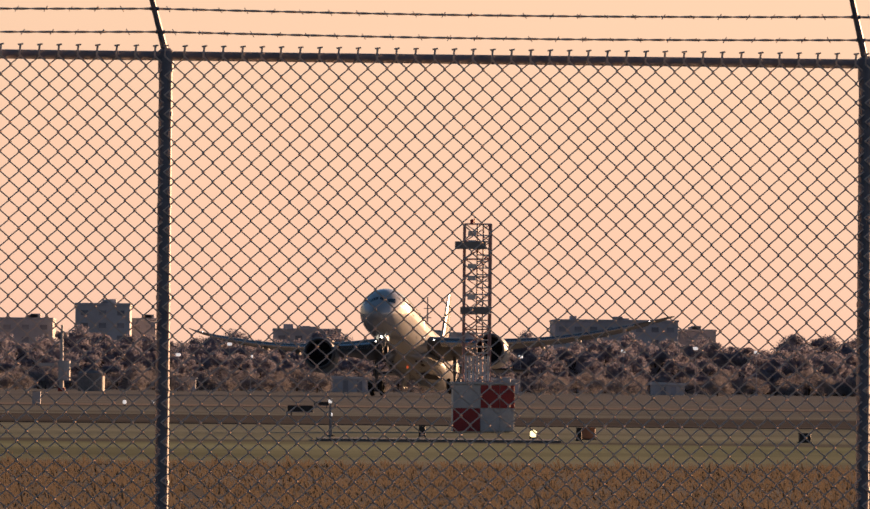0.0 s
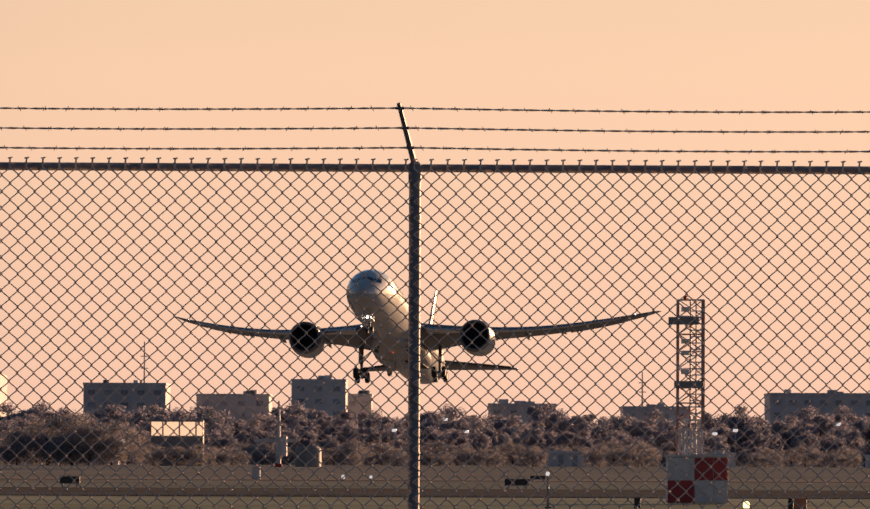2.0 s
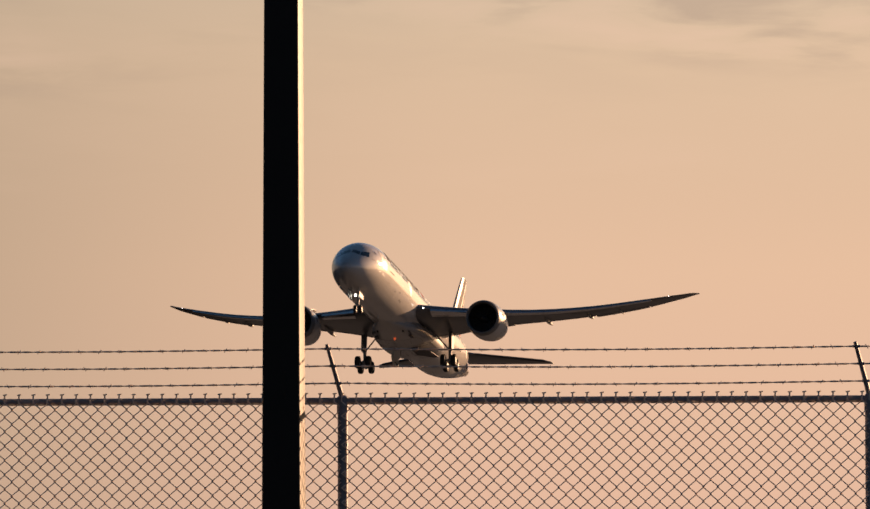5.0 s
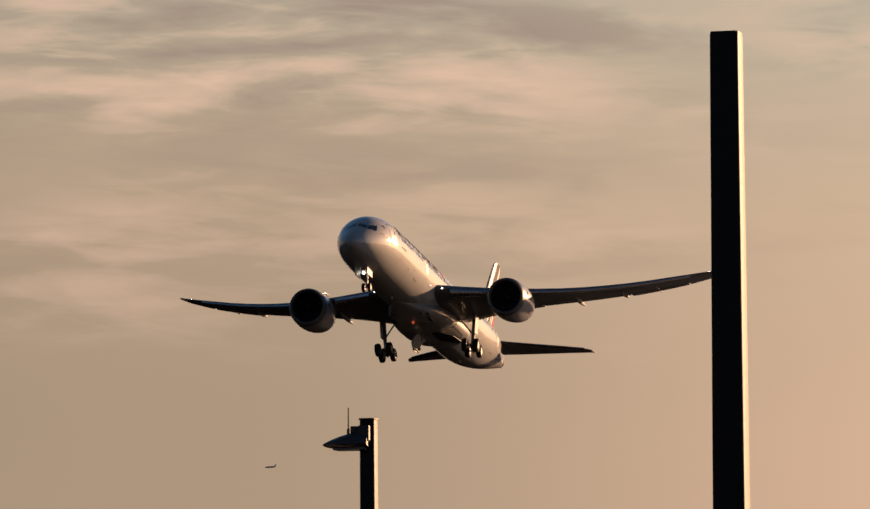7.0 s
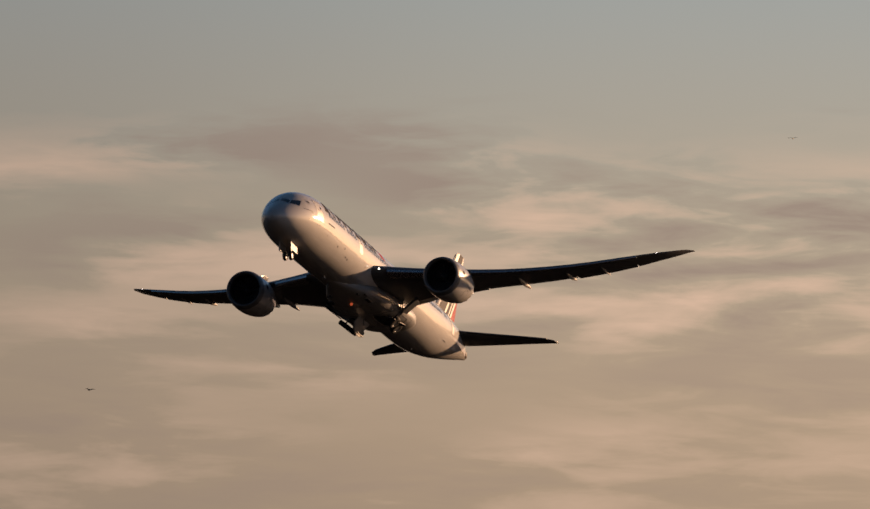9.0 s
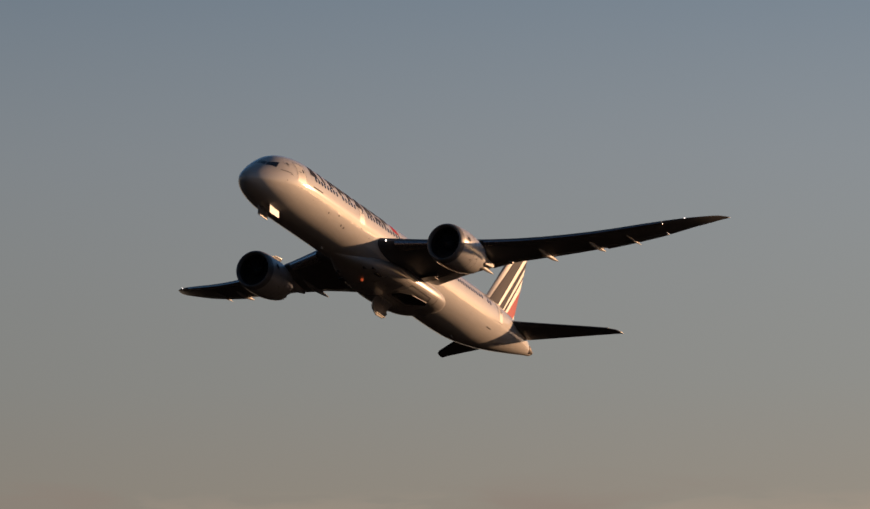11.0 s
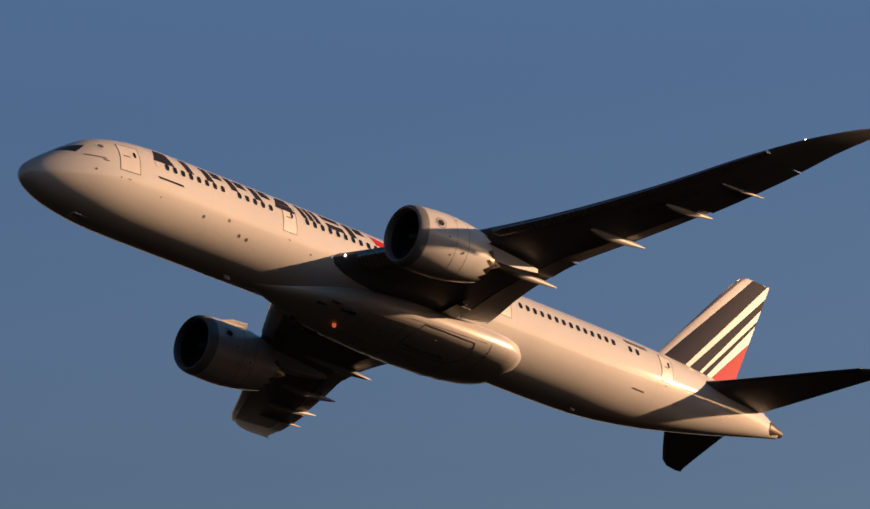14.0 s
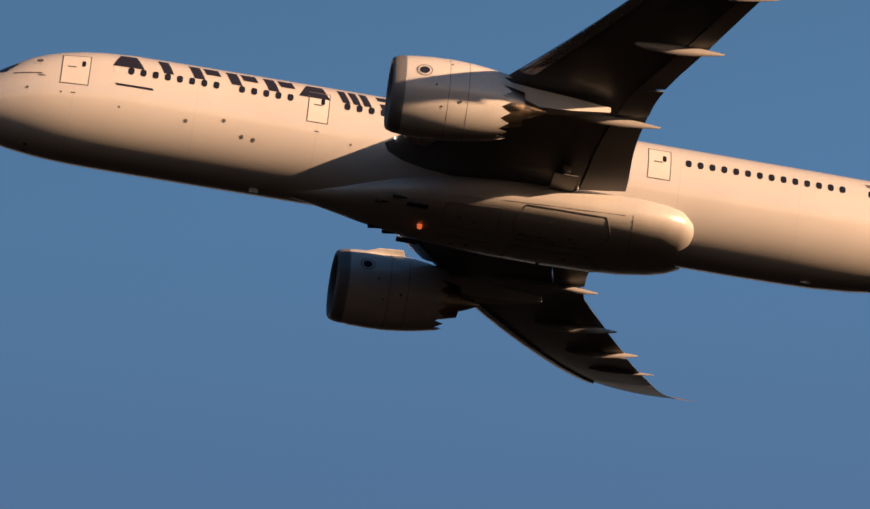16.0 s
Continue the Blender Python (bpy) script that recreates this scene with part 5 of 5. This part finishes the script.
    for sx in (16.0, 44.5):
        part("blade_aerial", loft([[(ORIGIN - sx + d, k * 0.03, z) for d, k in ((0.22, 0), (0, 1), (-0.25, 0), (0, -1))] for z, in ((-2.75 if sx < 20 else -2.84,), (-3.0 if sx < 20 else -3.0,))]), COWL, body, "small blade aerial")
    # flight-deck panes
    for side in (1, -1):
        def pane(c4):
            b = bmesh.new()
            g = []
            for j in range(5):
                row = []
                for i in range(7):
                    u, v = i / 6, j / 4
                    s = (c4[0][0] * (1 - u) + c4[1][0] * u) * (1 - v) + (c4[3][0] * (1 - u) + c4[2][0] * u) * v
                    a = (c4[0][1] * (1 - u) + c4[1][1] * u) * (1 - v) + (c4[3][1] * (1 - u) + c4[2][1] * u) * v
                    row.append(b.verts.new(hull_point(s, side * radians(a), 0.016)))
                g.append(row)
            for r0, r1 in zip(g, g[1:]):
                for i in range(6):
                    b.faces.new((r0[i], r0[i + 1], r1[i + 1], r1[i]))
            return b
        part("cockpit_window", pane([(1.98, 3), (1.90, 33), (2.46, 29), (2.56, 3)]), GLASS, body, "dark front windscreen pane", smooth=True)
        part("cockpit_window", pane([(1.96, 37), (2.75, 60), (3.42, 48), (2.54, 31)]), GLASS, body, "dark side windscreen pane", smooth=True)
    # cabin windows and doors on both flanks
    zs = 1.20
    rows = [8.95 + 0.62 * k for k in range(8)] + [14.6 + 0.62 * k for k in range(5)] + [20.0 + 0.62 * k for k in range(23)] + [37.6 + 0.615 * k for k in range(14)] + [47.1, 47.75]
    for side in (1, -1):
        for s in rows:
            part("cabin_window", rounded_patch(s, zs, 0.30, 0.47, side, n=12), GLASS, body)
        part("blank_window", rounded_patch(8.2, zs, 0.26, 0.42, side, 0.01), COWL, body)
        for s0, s1 in ((5.45, 6.9), (18.0, 19.1), (35.5, 36.7), (49.9, 51.0)):
            door = part("door", hull_patch([(s0 + 0.05, -0.04), (s1 - 0.05, -0.04), (s1 - 0.05, 1.86), (s0 + 0.05, 1.86)], side, 0.008, 6, 8), WHITE, body, "white cabin door", smooth=True)
            part("door_outline", outline(s0, s1, -0.08, 1.90, side), LINE, door, "grey door outline")
            part("door_window", rounded_patch(s1 - 0.35, 1.25, 0.20, 0.42, side, 0.016), GLASS, door)
            part("door_handle", hull_patch([(s0 + 0.3, 0.95), (s0 + 0.75, 0.95), (s0 + 0.75, 1.03), (s0 + 0.3, 1.03)], side, 0.014, 2, 1), LINE, door)
        # airline title: a row of navy wedges, slanted bars and blocks, no letters
        z0, z1, sl = 1.44, 2.44, 0.36

        def bar(u0, u1, v0, v1, lean0=None, lean1=None):
            """Slanted block between two stations; v runs from the foot (0) to the head (1) of the row."""
            la, lb = (sl if lean0 is None else lean0), (sl if lean1 is None else lean1)
            za, zb = z0 + (z1 - z0) * v0, z0 + (z1 - z0) * v1
            part("title_bar", hull_patch([(u0 + la * (1 - v0), za), (u1 + lb * (1 - v0), za), (u1 + lb * (1 - v1), zb), (u0 + la * (1 - v1), zb)], side, 0.012, 3, 5), NAVY, body, "navy title bar", smooth=True)
        for k, form in enumerate("wbhhhwvkh"):
            u = 8.0 + 1.9 * k
            if form == "w":
                bar(u + 0.35, u + 1.15, 0, 1, -0.35, 0.45)
            elif form == "b":
                bar(u + 0.35, u + 0.85, 0, 1)
            elif form == "h":
                bar(u, u + 0.55, 0, 1)
                bar(u + 0.75, u + 1.5, 0.45, 1)
            elif form == "v":
                for q in (0, 0.55, 1.1):
                    bar(u + q, u + q + 0.38, 0, 1)
            else:
                bar(u + 0.1, u + 1.5, 0.62, 1)
                bar(u + 0.1, u + 1.5, 0, 0.38)
        part("accent", hull_patch([(25.7, 1.55), (27.0, 1.40), (26.6, 2.05), (25.4, 2.25)], side, 0.012, 4, 4), RED, body, "red slanted accent", smooth=True)
        # small markings: plain bars
        for s0, s1, z0, z1, mm in ((8.3, 10.2, 0.20, 0.32, NAVY), (3.2, 4.6, 0.38, 0.45, LINE), (46.9, 48.9, 1.72, 1.96, LINE), (4.4, 4.75, 0.25, 0.32, LINE)):
            part("marking", hull_patch([(s0, z0), (s1, z0), (s1 - 0.1, z1), (s0 - 0.1, z1)], side, 0.012, 5, 1), mm, body, "plain dark marking bar")
        part("emblem", rounded_patch(4.35, 1.35, 0.62, 0.52, side, 0.010, 2.0), COWL, body, "round grey emblem, plain")
        part("emblem", rounded_patch(4.35, 1.35, 0.36, 0.30, side, 0.014, 2.0), LINE, body, "round grey emblem, plain")
        for s, z, d in ((12.0, -1.05, 0.20), (13.9, -0.75, 0.20), (14.9, -1.35, 0.20), (15.5, -1.4, 0.20), (3.9, -0.45, 0.14), (5.6, -0.55, 0.10), (20.4, -0.9, 0.12), (8.6, -0.9, 0.10)):
            part("port_cover", rounded_patch(s, z, d, d, side, 0.014, 2.0, 10), LINE, body, "small round service port")
        for s, z in ((6.2, -0.55), (18.6, -0.55), (50.4, -0.35)):
            part("scuff_mark", hull_patch([(s - 0.12, z), (s + 0.12, z), (s + 0.12, z + 0.05), (s - 0.12, z + 0.05)], side, 0.012, 1, 1), LINE, body)
        part("cargo_latch", hull_patch([(47.5, -1.35), (48.6, -1.30), (48.6, -1.22), (47.5, -1.27)], side, 0.012, 3, 1), LINE, body)
    return body


def wheel(parent, x, y, z, r, w):
    prof = [(-w / 2, r * 0.55), (-w / 2, r * 0.86), (-w * 0.36, r * 0.97), (-w * 0.15, r), (w * 0.15, r), (w * 0.36, r * 0.97), (w / 2, r * 0.86), (w / 2, r * 0.55)]
    bm = lathe_x(prof, 24)
    bm.transform(Matrix.Translation((x, y, z)) @ Matrix.Rotation(radians(90), 4, "Z"))
    t = part("tyre", bm, TYRE, parent, "black tyre", smooth=True)
    bm = lathe_x([(-w * 0.42, 0.02), (-w * 0.42, r * 0.5), (-w * 0.5, r * 0.56), (w * 0.5, r * 0.56), (w * 0.42, r * 0.5), (w * 0.42, 0.02)], 20)
    bm.transform(Matrix.Translation((x, y, z)) @ Matrix.Rotation(radians(90), 4, "Z"))
    part("rim", bm, STEEL, t, smooth=True)


def build_gear(craft):
    """Landing gear; every leg swings about its own hinge."""
    legs = {}
    for side, key in ((1, "left"), (-1, "right")):
        g = new("main_gear", mesh_from("main_gear", tube([(0, 0, 0.1), (0, 0, -1.8), (0, 0, -3.3)], [0.22, 0.20, 0.14], 14), STEEL, True))
        g.parent, g.location = craft, (ORIGIN - 31.2, side * 4.75, -1.40)
        tagged(g, "steel main landing gear leg with a four-wheel bogie")
        part("bogie", tube([(0.85, 0, -3.16), (0, 0, -3.34), (-0.85, 0, -3.52)], 0.15, 10), STEEL, g)
        part("drag_brace", tube([(0.1, -side * 0.05, -1.9), (0.5, -side * 1.4, -0.4)], 0.08, 8), STEEL, g)
        part("torsion_link", tube([(0, 0, -1.9), (-0.45, 0, -2.5), (-0.05, 0, -3.1)], 0.07, 6), STEEL, g)
        part("leg_door", box((-0.6, side * 0.24, -1.9), (0.6, side * 0.29, -0.1), 0.02), GREY, g, "grey door plate on the leg")
        for dx, dz in ((0.74, -3.19), (-0.74, -3.49)):
            part("axle", tube([(dx, -0.62, dz), (dx, 0.62, dz)], 0.08, 8), STEEL, g)
            for dy in (-0.60, 0.60):
                wheel(g, dx, dy, dz, 0.68, 0.50)
        legs[key] = g
        # belly door that stays open while the leg swings
        if side > 0:
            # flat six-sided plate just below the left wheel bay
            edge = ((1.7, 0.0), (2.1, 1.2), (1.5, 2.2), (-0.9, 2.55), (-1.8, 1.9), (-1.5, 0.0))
            # the door's near-black colour stands in for the shade on it
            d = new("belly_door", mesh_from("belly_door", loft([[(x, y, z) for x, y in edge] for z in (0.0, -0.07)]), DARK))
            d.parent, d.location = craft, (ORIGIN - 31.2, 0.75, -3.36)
            tagged(d, "belly door of the gear bay, shade in its black colour")
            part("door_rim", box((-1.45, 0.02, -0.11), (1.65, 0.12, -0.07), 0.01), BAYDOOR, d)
        else:
            # scoop-shaped plate that hangs from the keel
            rings = []
            for x, depth in ((1.75, 0.95), (1.35, 1.45), (0.2, 1.72), (-1.1, 1.66), (-1.5, 1.2)):
                outer = [(-0.62 * math.sin(u * 1.9) ** 2 * depth, -depth * u) for u in (0, 0.25, 0.5, 0.75, 1.0)]
                rings.append([(x, y, z) for y, z in outer] + [(x, y + 0.09, z) for y, z in reversed(outer)])
            d = new("belly_door", mesh_from("belly_door", loft(rings), FAIRING, True))
            d.parent, d.location = craft, (ORIGIN - 31.0, -0.6, -3.1)
            tagged(d, "pale scoop-shaped belly door of the gear bay")
            part("door_rim", box((-1.0, -0.60, -1.70), (0.9, -0.50, -1.60), 0.02), BAYDOOR, d)
            part("door_strut", tube([(0.9, 0.1, 0.1), (0.6, 0.04, -0.9)], 0.05, 6), STEEL, d)
        legs["door_" + key] = d
    g = new("nose_gear", mesh_from("nose_gear", tube([(0, 0, 0.3), (0, 0, -1.1), (0, 0, -1.85)], [0.15, 0.13, 0.09], 12), STEEL, True))
    g.parent, g.location = craft, (ORIGIN - 6.15, 0, -2.35)
    tagged(g, "steel nose landing gear leg with two wheels")
    part("axle", tube([(0, -0.42, -1.85), (0, 0.42, -1.85)], 0.07, 8), STEEL, g)
    part("drag_brace", tube([(0, 0, -0.95), (0.75, 0, 0.0)], 0.06, 8), STEEL, g)
    for dy in (-0.3, 0.3):
        wheel(g, 0, dy, -1.85, 0.45, 0.30)
        part("taxi_light", tube([(0.12, dy * 0.9, -0.42), (0.26, dy * 0.9, -0.42)], [0.08, 0.13], 10), GLOW, g, "bright taxi light on the nose leg")
    legs["nose"] = g
    for side in (1, -1):
        d = new("nose_door", mesh_from("nose_door", box((-0.95, -0.03, -0.92), (0.95, 0.03, 0.0), 0.02), WHITE))
        d.parent, d.location = craft, (ORIGIN - 4.85, side * 0.60, -2.42)
        tagged(d, "white nose gear bay door")
        part("door_edge", box((-0.9, -0.045, -0.95), (0.9, 0.045, -0.90), 0.01), COWL, d)
        legs["nd%d" % side] = d
    return legs


def build_airliner():
    craft = thing("airliner", "white twin-engine jet airliner climbing out after take-off", "airplane")
    build_hull(craft)
    for side in (1, -1):
        build_wing(craft, side)
        build_engine(craft, side)
    build_tail(craft)
    return craft, build_gear(craft)


airliner, gear = build_airliner()


# ---- far aircraft and birds ----
def build_far_jet():
    t = thing("distant_jet", "tiny distant jet low in the haze", "airplane")
    part("fuselage", lathe_x([(4.2, 0.02), (3.6, 0.4), (2.4, 0.6), (-2.0, 0.6), (-4.0, 0.15)], 12), COWL, t, smooth=True)
    for s in (1, -1):
        part("wing", loft([[(0.8, s * 0.4, 0), (-0.9, s * 0.4, 0.05), (-0.9, s * 0.4, -0.05)], [(-0.9, s * 4, 0.3), (-1.5, s * 4, 0.33), (-1.5, s * 4, 0.27)]]), COWL, t)
    part("fin", loft([[(-2.6, 0.05, 0.4), (-4.0, 0.05, 0.3), (-4.0, -0.05, 0.3), (-2.6, -0.05, 0.4)], [(-3.9, 0.03, 2.0), (-4.5, 0.03, 2.0), (-4.5, -0.03, 2.0), (-3.9, -0.03, 2.0)]]), COWL, t)
    return t


def build_bird():
    t = thing("bird", "small dark bird gliding before the clouds", "bird", group="birds")
    part("body", lathe_x([(0.28, 0.005), (0.2, 0.05), (0.0, 0.075), (-0.2, 0.05), (-0.38, 0.015)], 10), BLACK, t, smooth=True)
    for s in (1, -1):
        part("wing", loft([[(0.1, s * 0.04, 0.02), (-0.12, s * 0.04, 0.03), (-0.12, s * 0.04, 0.01)], [(0.12, s * 0.3, 0.12), (-0.1, s * 0.3, 0.13), (-0.1, s * 0.3, 0.11)], [(0.0, s * 0.6, 0.06), (-0.1, s * 0.6, 0.065), (-0.1, s * 0.6, 0.055)]]), BLACK, t)
    part("tail", loft([[(-0.34, k, 0.0), (-0.34, -k, 0.0), (-0.34, -k, 0.01), (-0.34, k, 0.01)] if k < 0.05 else [(-0.52, k, 0.0), (-0.52, -k, 0.0), (-0.52, -k, 0.01), (-0.52, k, 0.01)] for k in (0.03, 0.08)]), BLACK, t)
    for o in t.children:
        o.data.transform(Matrix.Scale(0.42, 4))
    return t


far_jet = build_far_jet()
bird = build_bird()
second_bird = build_bird()

AIRLINER_ROWS = [
    (0.0, pose(21.031, 747.268, 5.887, 1.8767, -8.7857, -100.1471)),
    (0.5, pose(14.068, 749.129, 7.907, 1.4313, -9.8633, -99.1472)),
    (1.0, pose(7.243, 752.278, 10.042, 1.2586, -9.8751, -98.5230)),
    (1.5, pose(0.866, 757.833, 12.635, 1.0528, -9.8516, -98.1436)),
    (2.0, pose(-6.665, 743.097, 16.111, 0.7525, -10.0110, -97.9662)),
    (2.5, pose(-14.610, 736.108, 19.792, 0.4929, -9.7605, -98.1569)),
    (3.0, pose(-21.983, 717.106, 23.629, 0.3760, -9.3846, -98.3741)),
    (3.2, pose(-24.050, 713.179, 25.830, 0.3825, -9.3100, -98.3758)),
    (3.6, pose(-28.953, 709.851, 29.442, 0.4627, -9.2792, -98.2620)),
    (4.0, pose(-34.466, 704.671, 31.953, 0.5501, -9.3613, -98.0917)),
    (4.5, pose(-42.342, 692.197, 34.638, 0.5939, -9.4943, -97.9261)),
    (5.0, pose(-50.994, 666.450, 37.607, 0.6158, -9.4863, -97.7839)),
    (5.3, pose(-56.993, 651.197, 40.344, 0.6725, -9.3858, -97.5474)),
    (5.5, pose(-60.716, 634.816, 42.155, 0.7413, -9.2971, -97.2758)),
    (5.7, pose(-65.526, 621.636, 43.491, 0.8358, -9.1994, -96.9121)),
    (6.0, pose(-74.401, 608.313, 45.951, 1.0234, -9.0456, -96.2175)),
    (6.5, pose(-91.208, 604.141, 50.015, 1.3557, -8.8295, -94.9854)),
    (7.0, pose(-107.654, 606.133, 54.391, 1.4552, -8.7674, -94.0957)),
    (7.5, pose(-123.039, 608.391, 58.601, 1.2836, -8.7935, -93.5765)),
    (8.0, pose(-136.350, 609.465, 65.546, 1.1464, -8.7034, -93.3303)),
    (8.5, pose(-148.845, 602.280, 72.680, 1.3516, -8.4562, -93.1938)),
    (9.0, pose(-157.248, 577.954, 77.536, 1.7585, -8.2004, -93.0235)),
    (9.2, pose(-162.626, 573.928, 80.102, 1.8825, -8.1431, -92.9442)),
    (9.6, pose(-173.178, 571.591, 86.351, 2.0210, -8.1180, -92.8053)),
    (10.0, pose(-190.582, 565.947, 94.518, 2.0587, -8.1654, -92.7228)),
    (10.5, pose(-215.787, 552.338, 105.617, 2.0804, -8.2383, -92.6607)),
    (11.0, pose(-234.152, 523.414, 113.678, 2.1109, -8.3044, -92.5975)),
    (11.3, pose(-239.480, 501.614, 116.231, 2.1333, -8.3326, -92.5832)),
    (11.5, pose(-238.766, 481.678, 116.045, 2.1495, -8.3446, -92.5924)),
    (12.0, pose(-241.689, 434.097, 117.230, 2.1933, -8.3480, -92.6911)),
    (12.5, pose(-244.490, 386.783, 118.754, 2.2032, -8.3490, -92.8545)),
    (13.0, pose(-247.269, 338.730, 121.802, 2.1471, -8.3788, -93.0284)),
    (13.5, pose(-251.633, 292.627, 126.272, 2.0679, -8.4035, -93.1691)),
    (14.0, pose(-256.385, 243.606, 129.191, 2.0209, -8.3909, -93.2297)),
    (14.5, pose(-261.843, 193.715, 130.721, 2.0148, -8.4169, -93.2313)),
    (15.0, pose(-265.655, 147.106, 132.450, 2.0122, -8.5775, -93.2340)),
    (15.5, pose(-268.736, 100.250, 135.938, 1.9625, -8.7603, -93.2635)),
    (16.0, pose(-272.644, 48.756, 142.241, 1.9080, -8.6480, -93.2227)),
]


def motions():
    walk(airliner, AIRLINER_ROWS)
    base = {k: o.location.copy() for k, o in gear.items()}

    def swing(key, rows, axis):
        b = base[key]
        walk(gear[key], [(t, pose(b.x, b.y, b.z, *(a if i == axis else 0 for i in range(3)))) for t, a in rows])
    # legs fold: mains inwards, nose leg forwards
    for key, s in (("left", 1), ("right", -1)):
        swing(key, [(0, 0), (6.6, 0), (7.0, -4 * s), (7.5, -14 * s), (8.0, -28 * s), (8.5, -42 * s), (9.0, -52 * s), (10.2, -80 * s), (11.0, -88 * s), (16, -88 * s)], 0)
        if s > 0:
            swing("door_left", [(0, -9), (9.5, -9), (12.6, -8), (13.4, -3), (13.9, 22), (14.3, 40), (16, 40)], 0)
        else:
            swing("door_right", [(0, 0), (9.5, 0), (12.8, -2), (13.3, -22), (13.7, -58), (14.2, -93), (16, -93)], 0)
    swing("nose", [(0, 0), (6.6, 0), (7.4, -8), (8.2, -25), (9.0, -42), (10.2, -85), (10.8, -97), (16, -97)], 1)
    for s in (1, -1):
        swing("nd%d" % s, [(0, 0), (11.8, 0), (12.8, -15 * s), (13.6, -50 * s), (14.2, -86 * s), (16, -86 * s)], 0)
    walk(far_jet, [(0, pose(-560, 4560, 440, 0, 3, 188)), (6, pose(-848, 4510, 296.6, 0, 3, 188)), (6.5, pose(-885, 4500, 282.6, 0, 3, 188)), (7, pose(-911, 4492, 267.3, 0, 3, 188)), (8, pose(-963, 4475, 240, 0, 3, 188)), (16, pose(-1360, 4350, 30, 0, 3, 188))])
    walk(bird, [(0, pose(-30.2, 251.3, 2.00, 0, 0, 110)), (7, pose(-50.2, 231.3, 10.32, 0, 0, 110)), (8, pose(-60.5, 223.5, 21.25, 0, 0, 120)), (8.5, pose(-63.2, 221.2, 22.69, 0, 0, 130)), (9, pose(-72.4, 217.2, 27.98, 0, 0, 140)), (9.4, pose(-79.4, 214.8, 28.21, 0, 0, 150)), (16, pose(-104.4, 194.8, 22.21, 0, 0, 160))])
    walk(second_bird, [(0, pose(-33.9, 298.9, 2.00, 0, 0, 60)), (7.5, pose(-53.9, 278.9, 14.71, 0, 0, 60)), (8, pose(-53.6, 276.0, 24.33, 0, 0, 70)), (8.5, pose(-53.3, 273.6, 35.31, 0, 0, 80)), (9, pose(-54.2, 271.6, 45.25, 0, 0, 90)), (16, pose(-79.2, 251.6, 39.25, 0, 0, 110))])


motions()
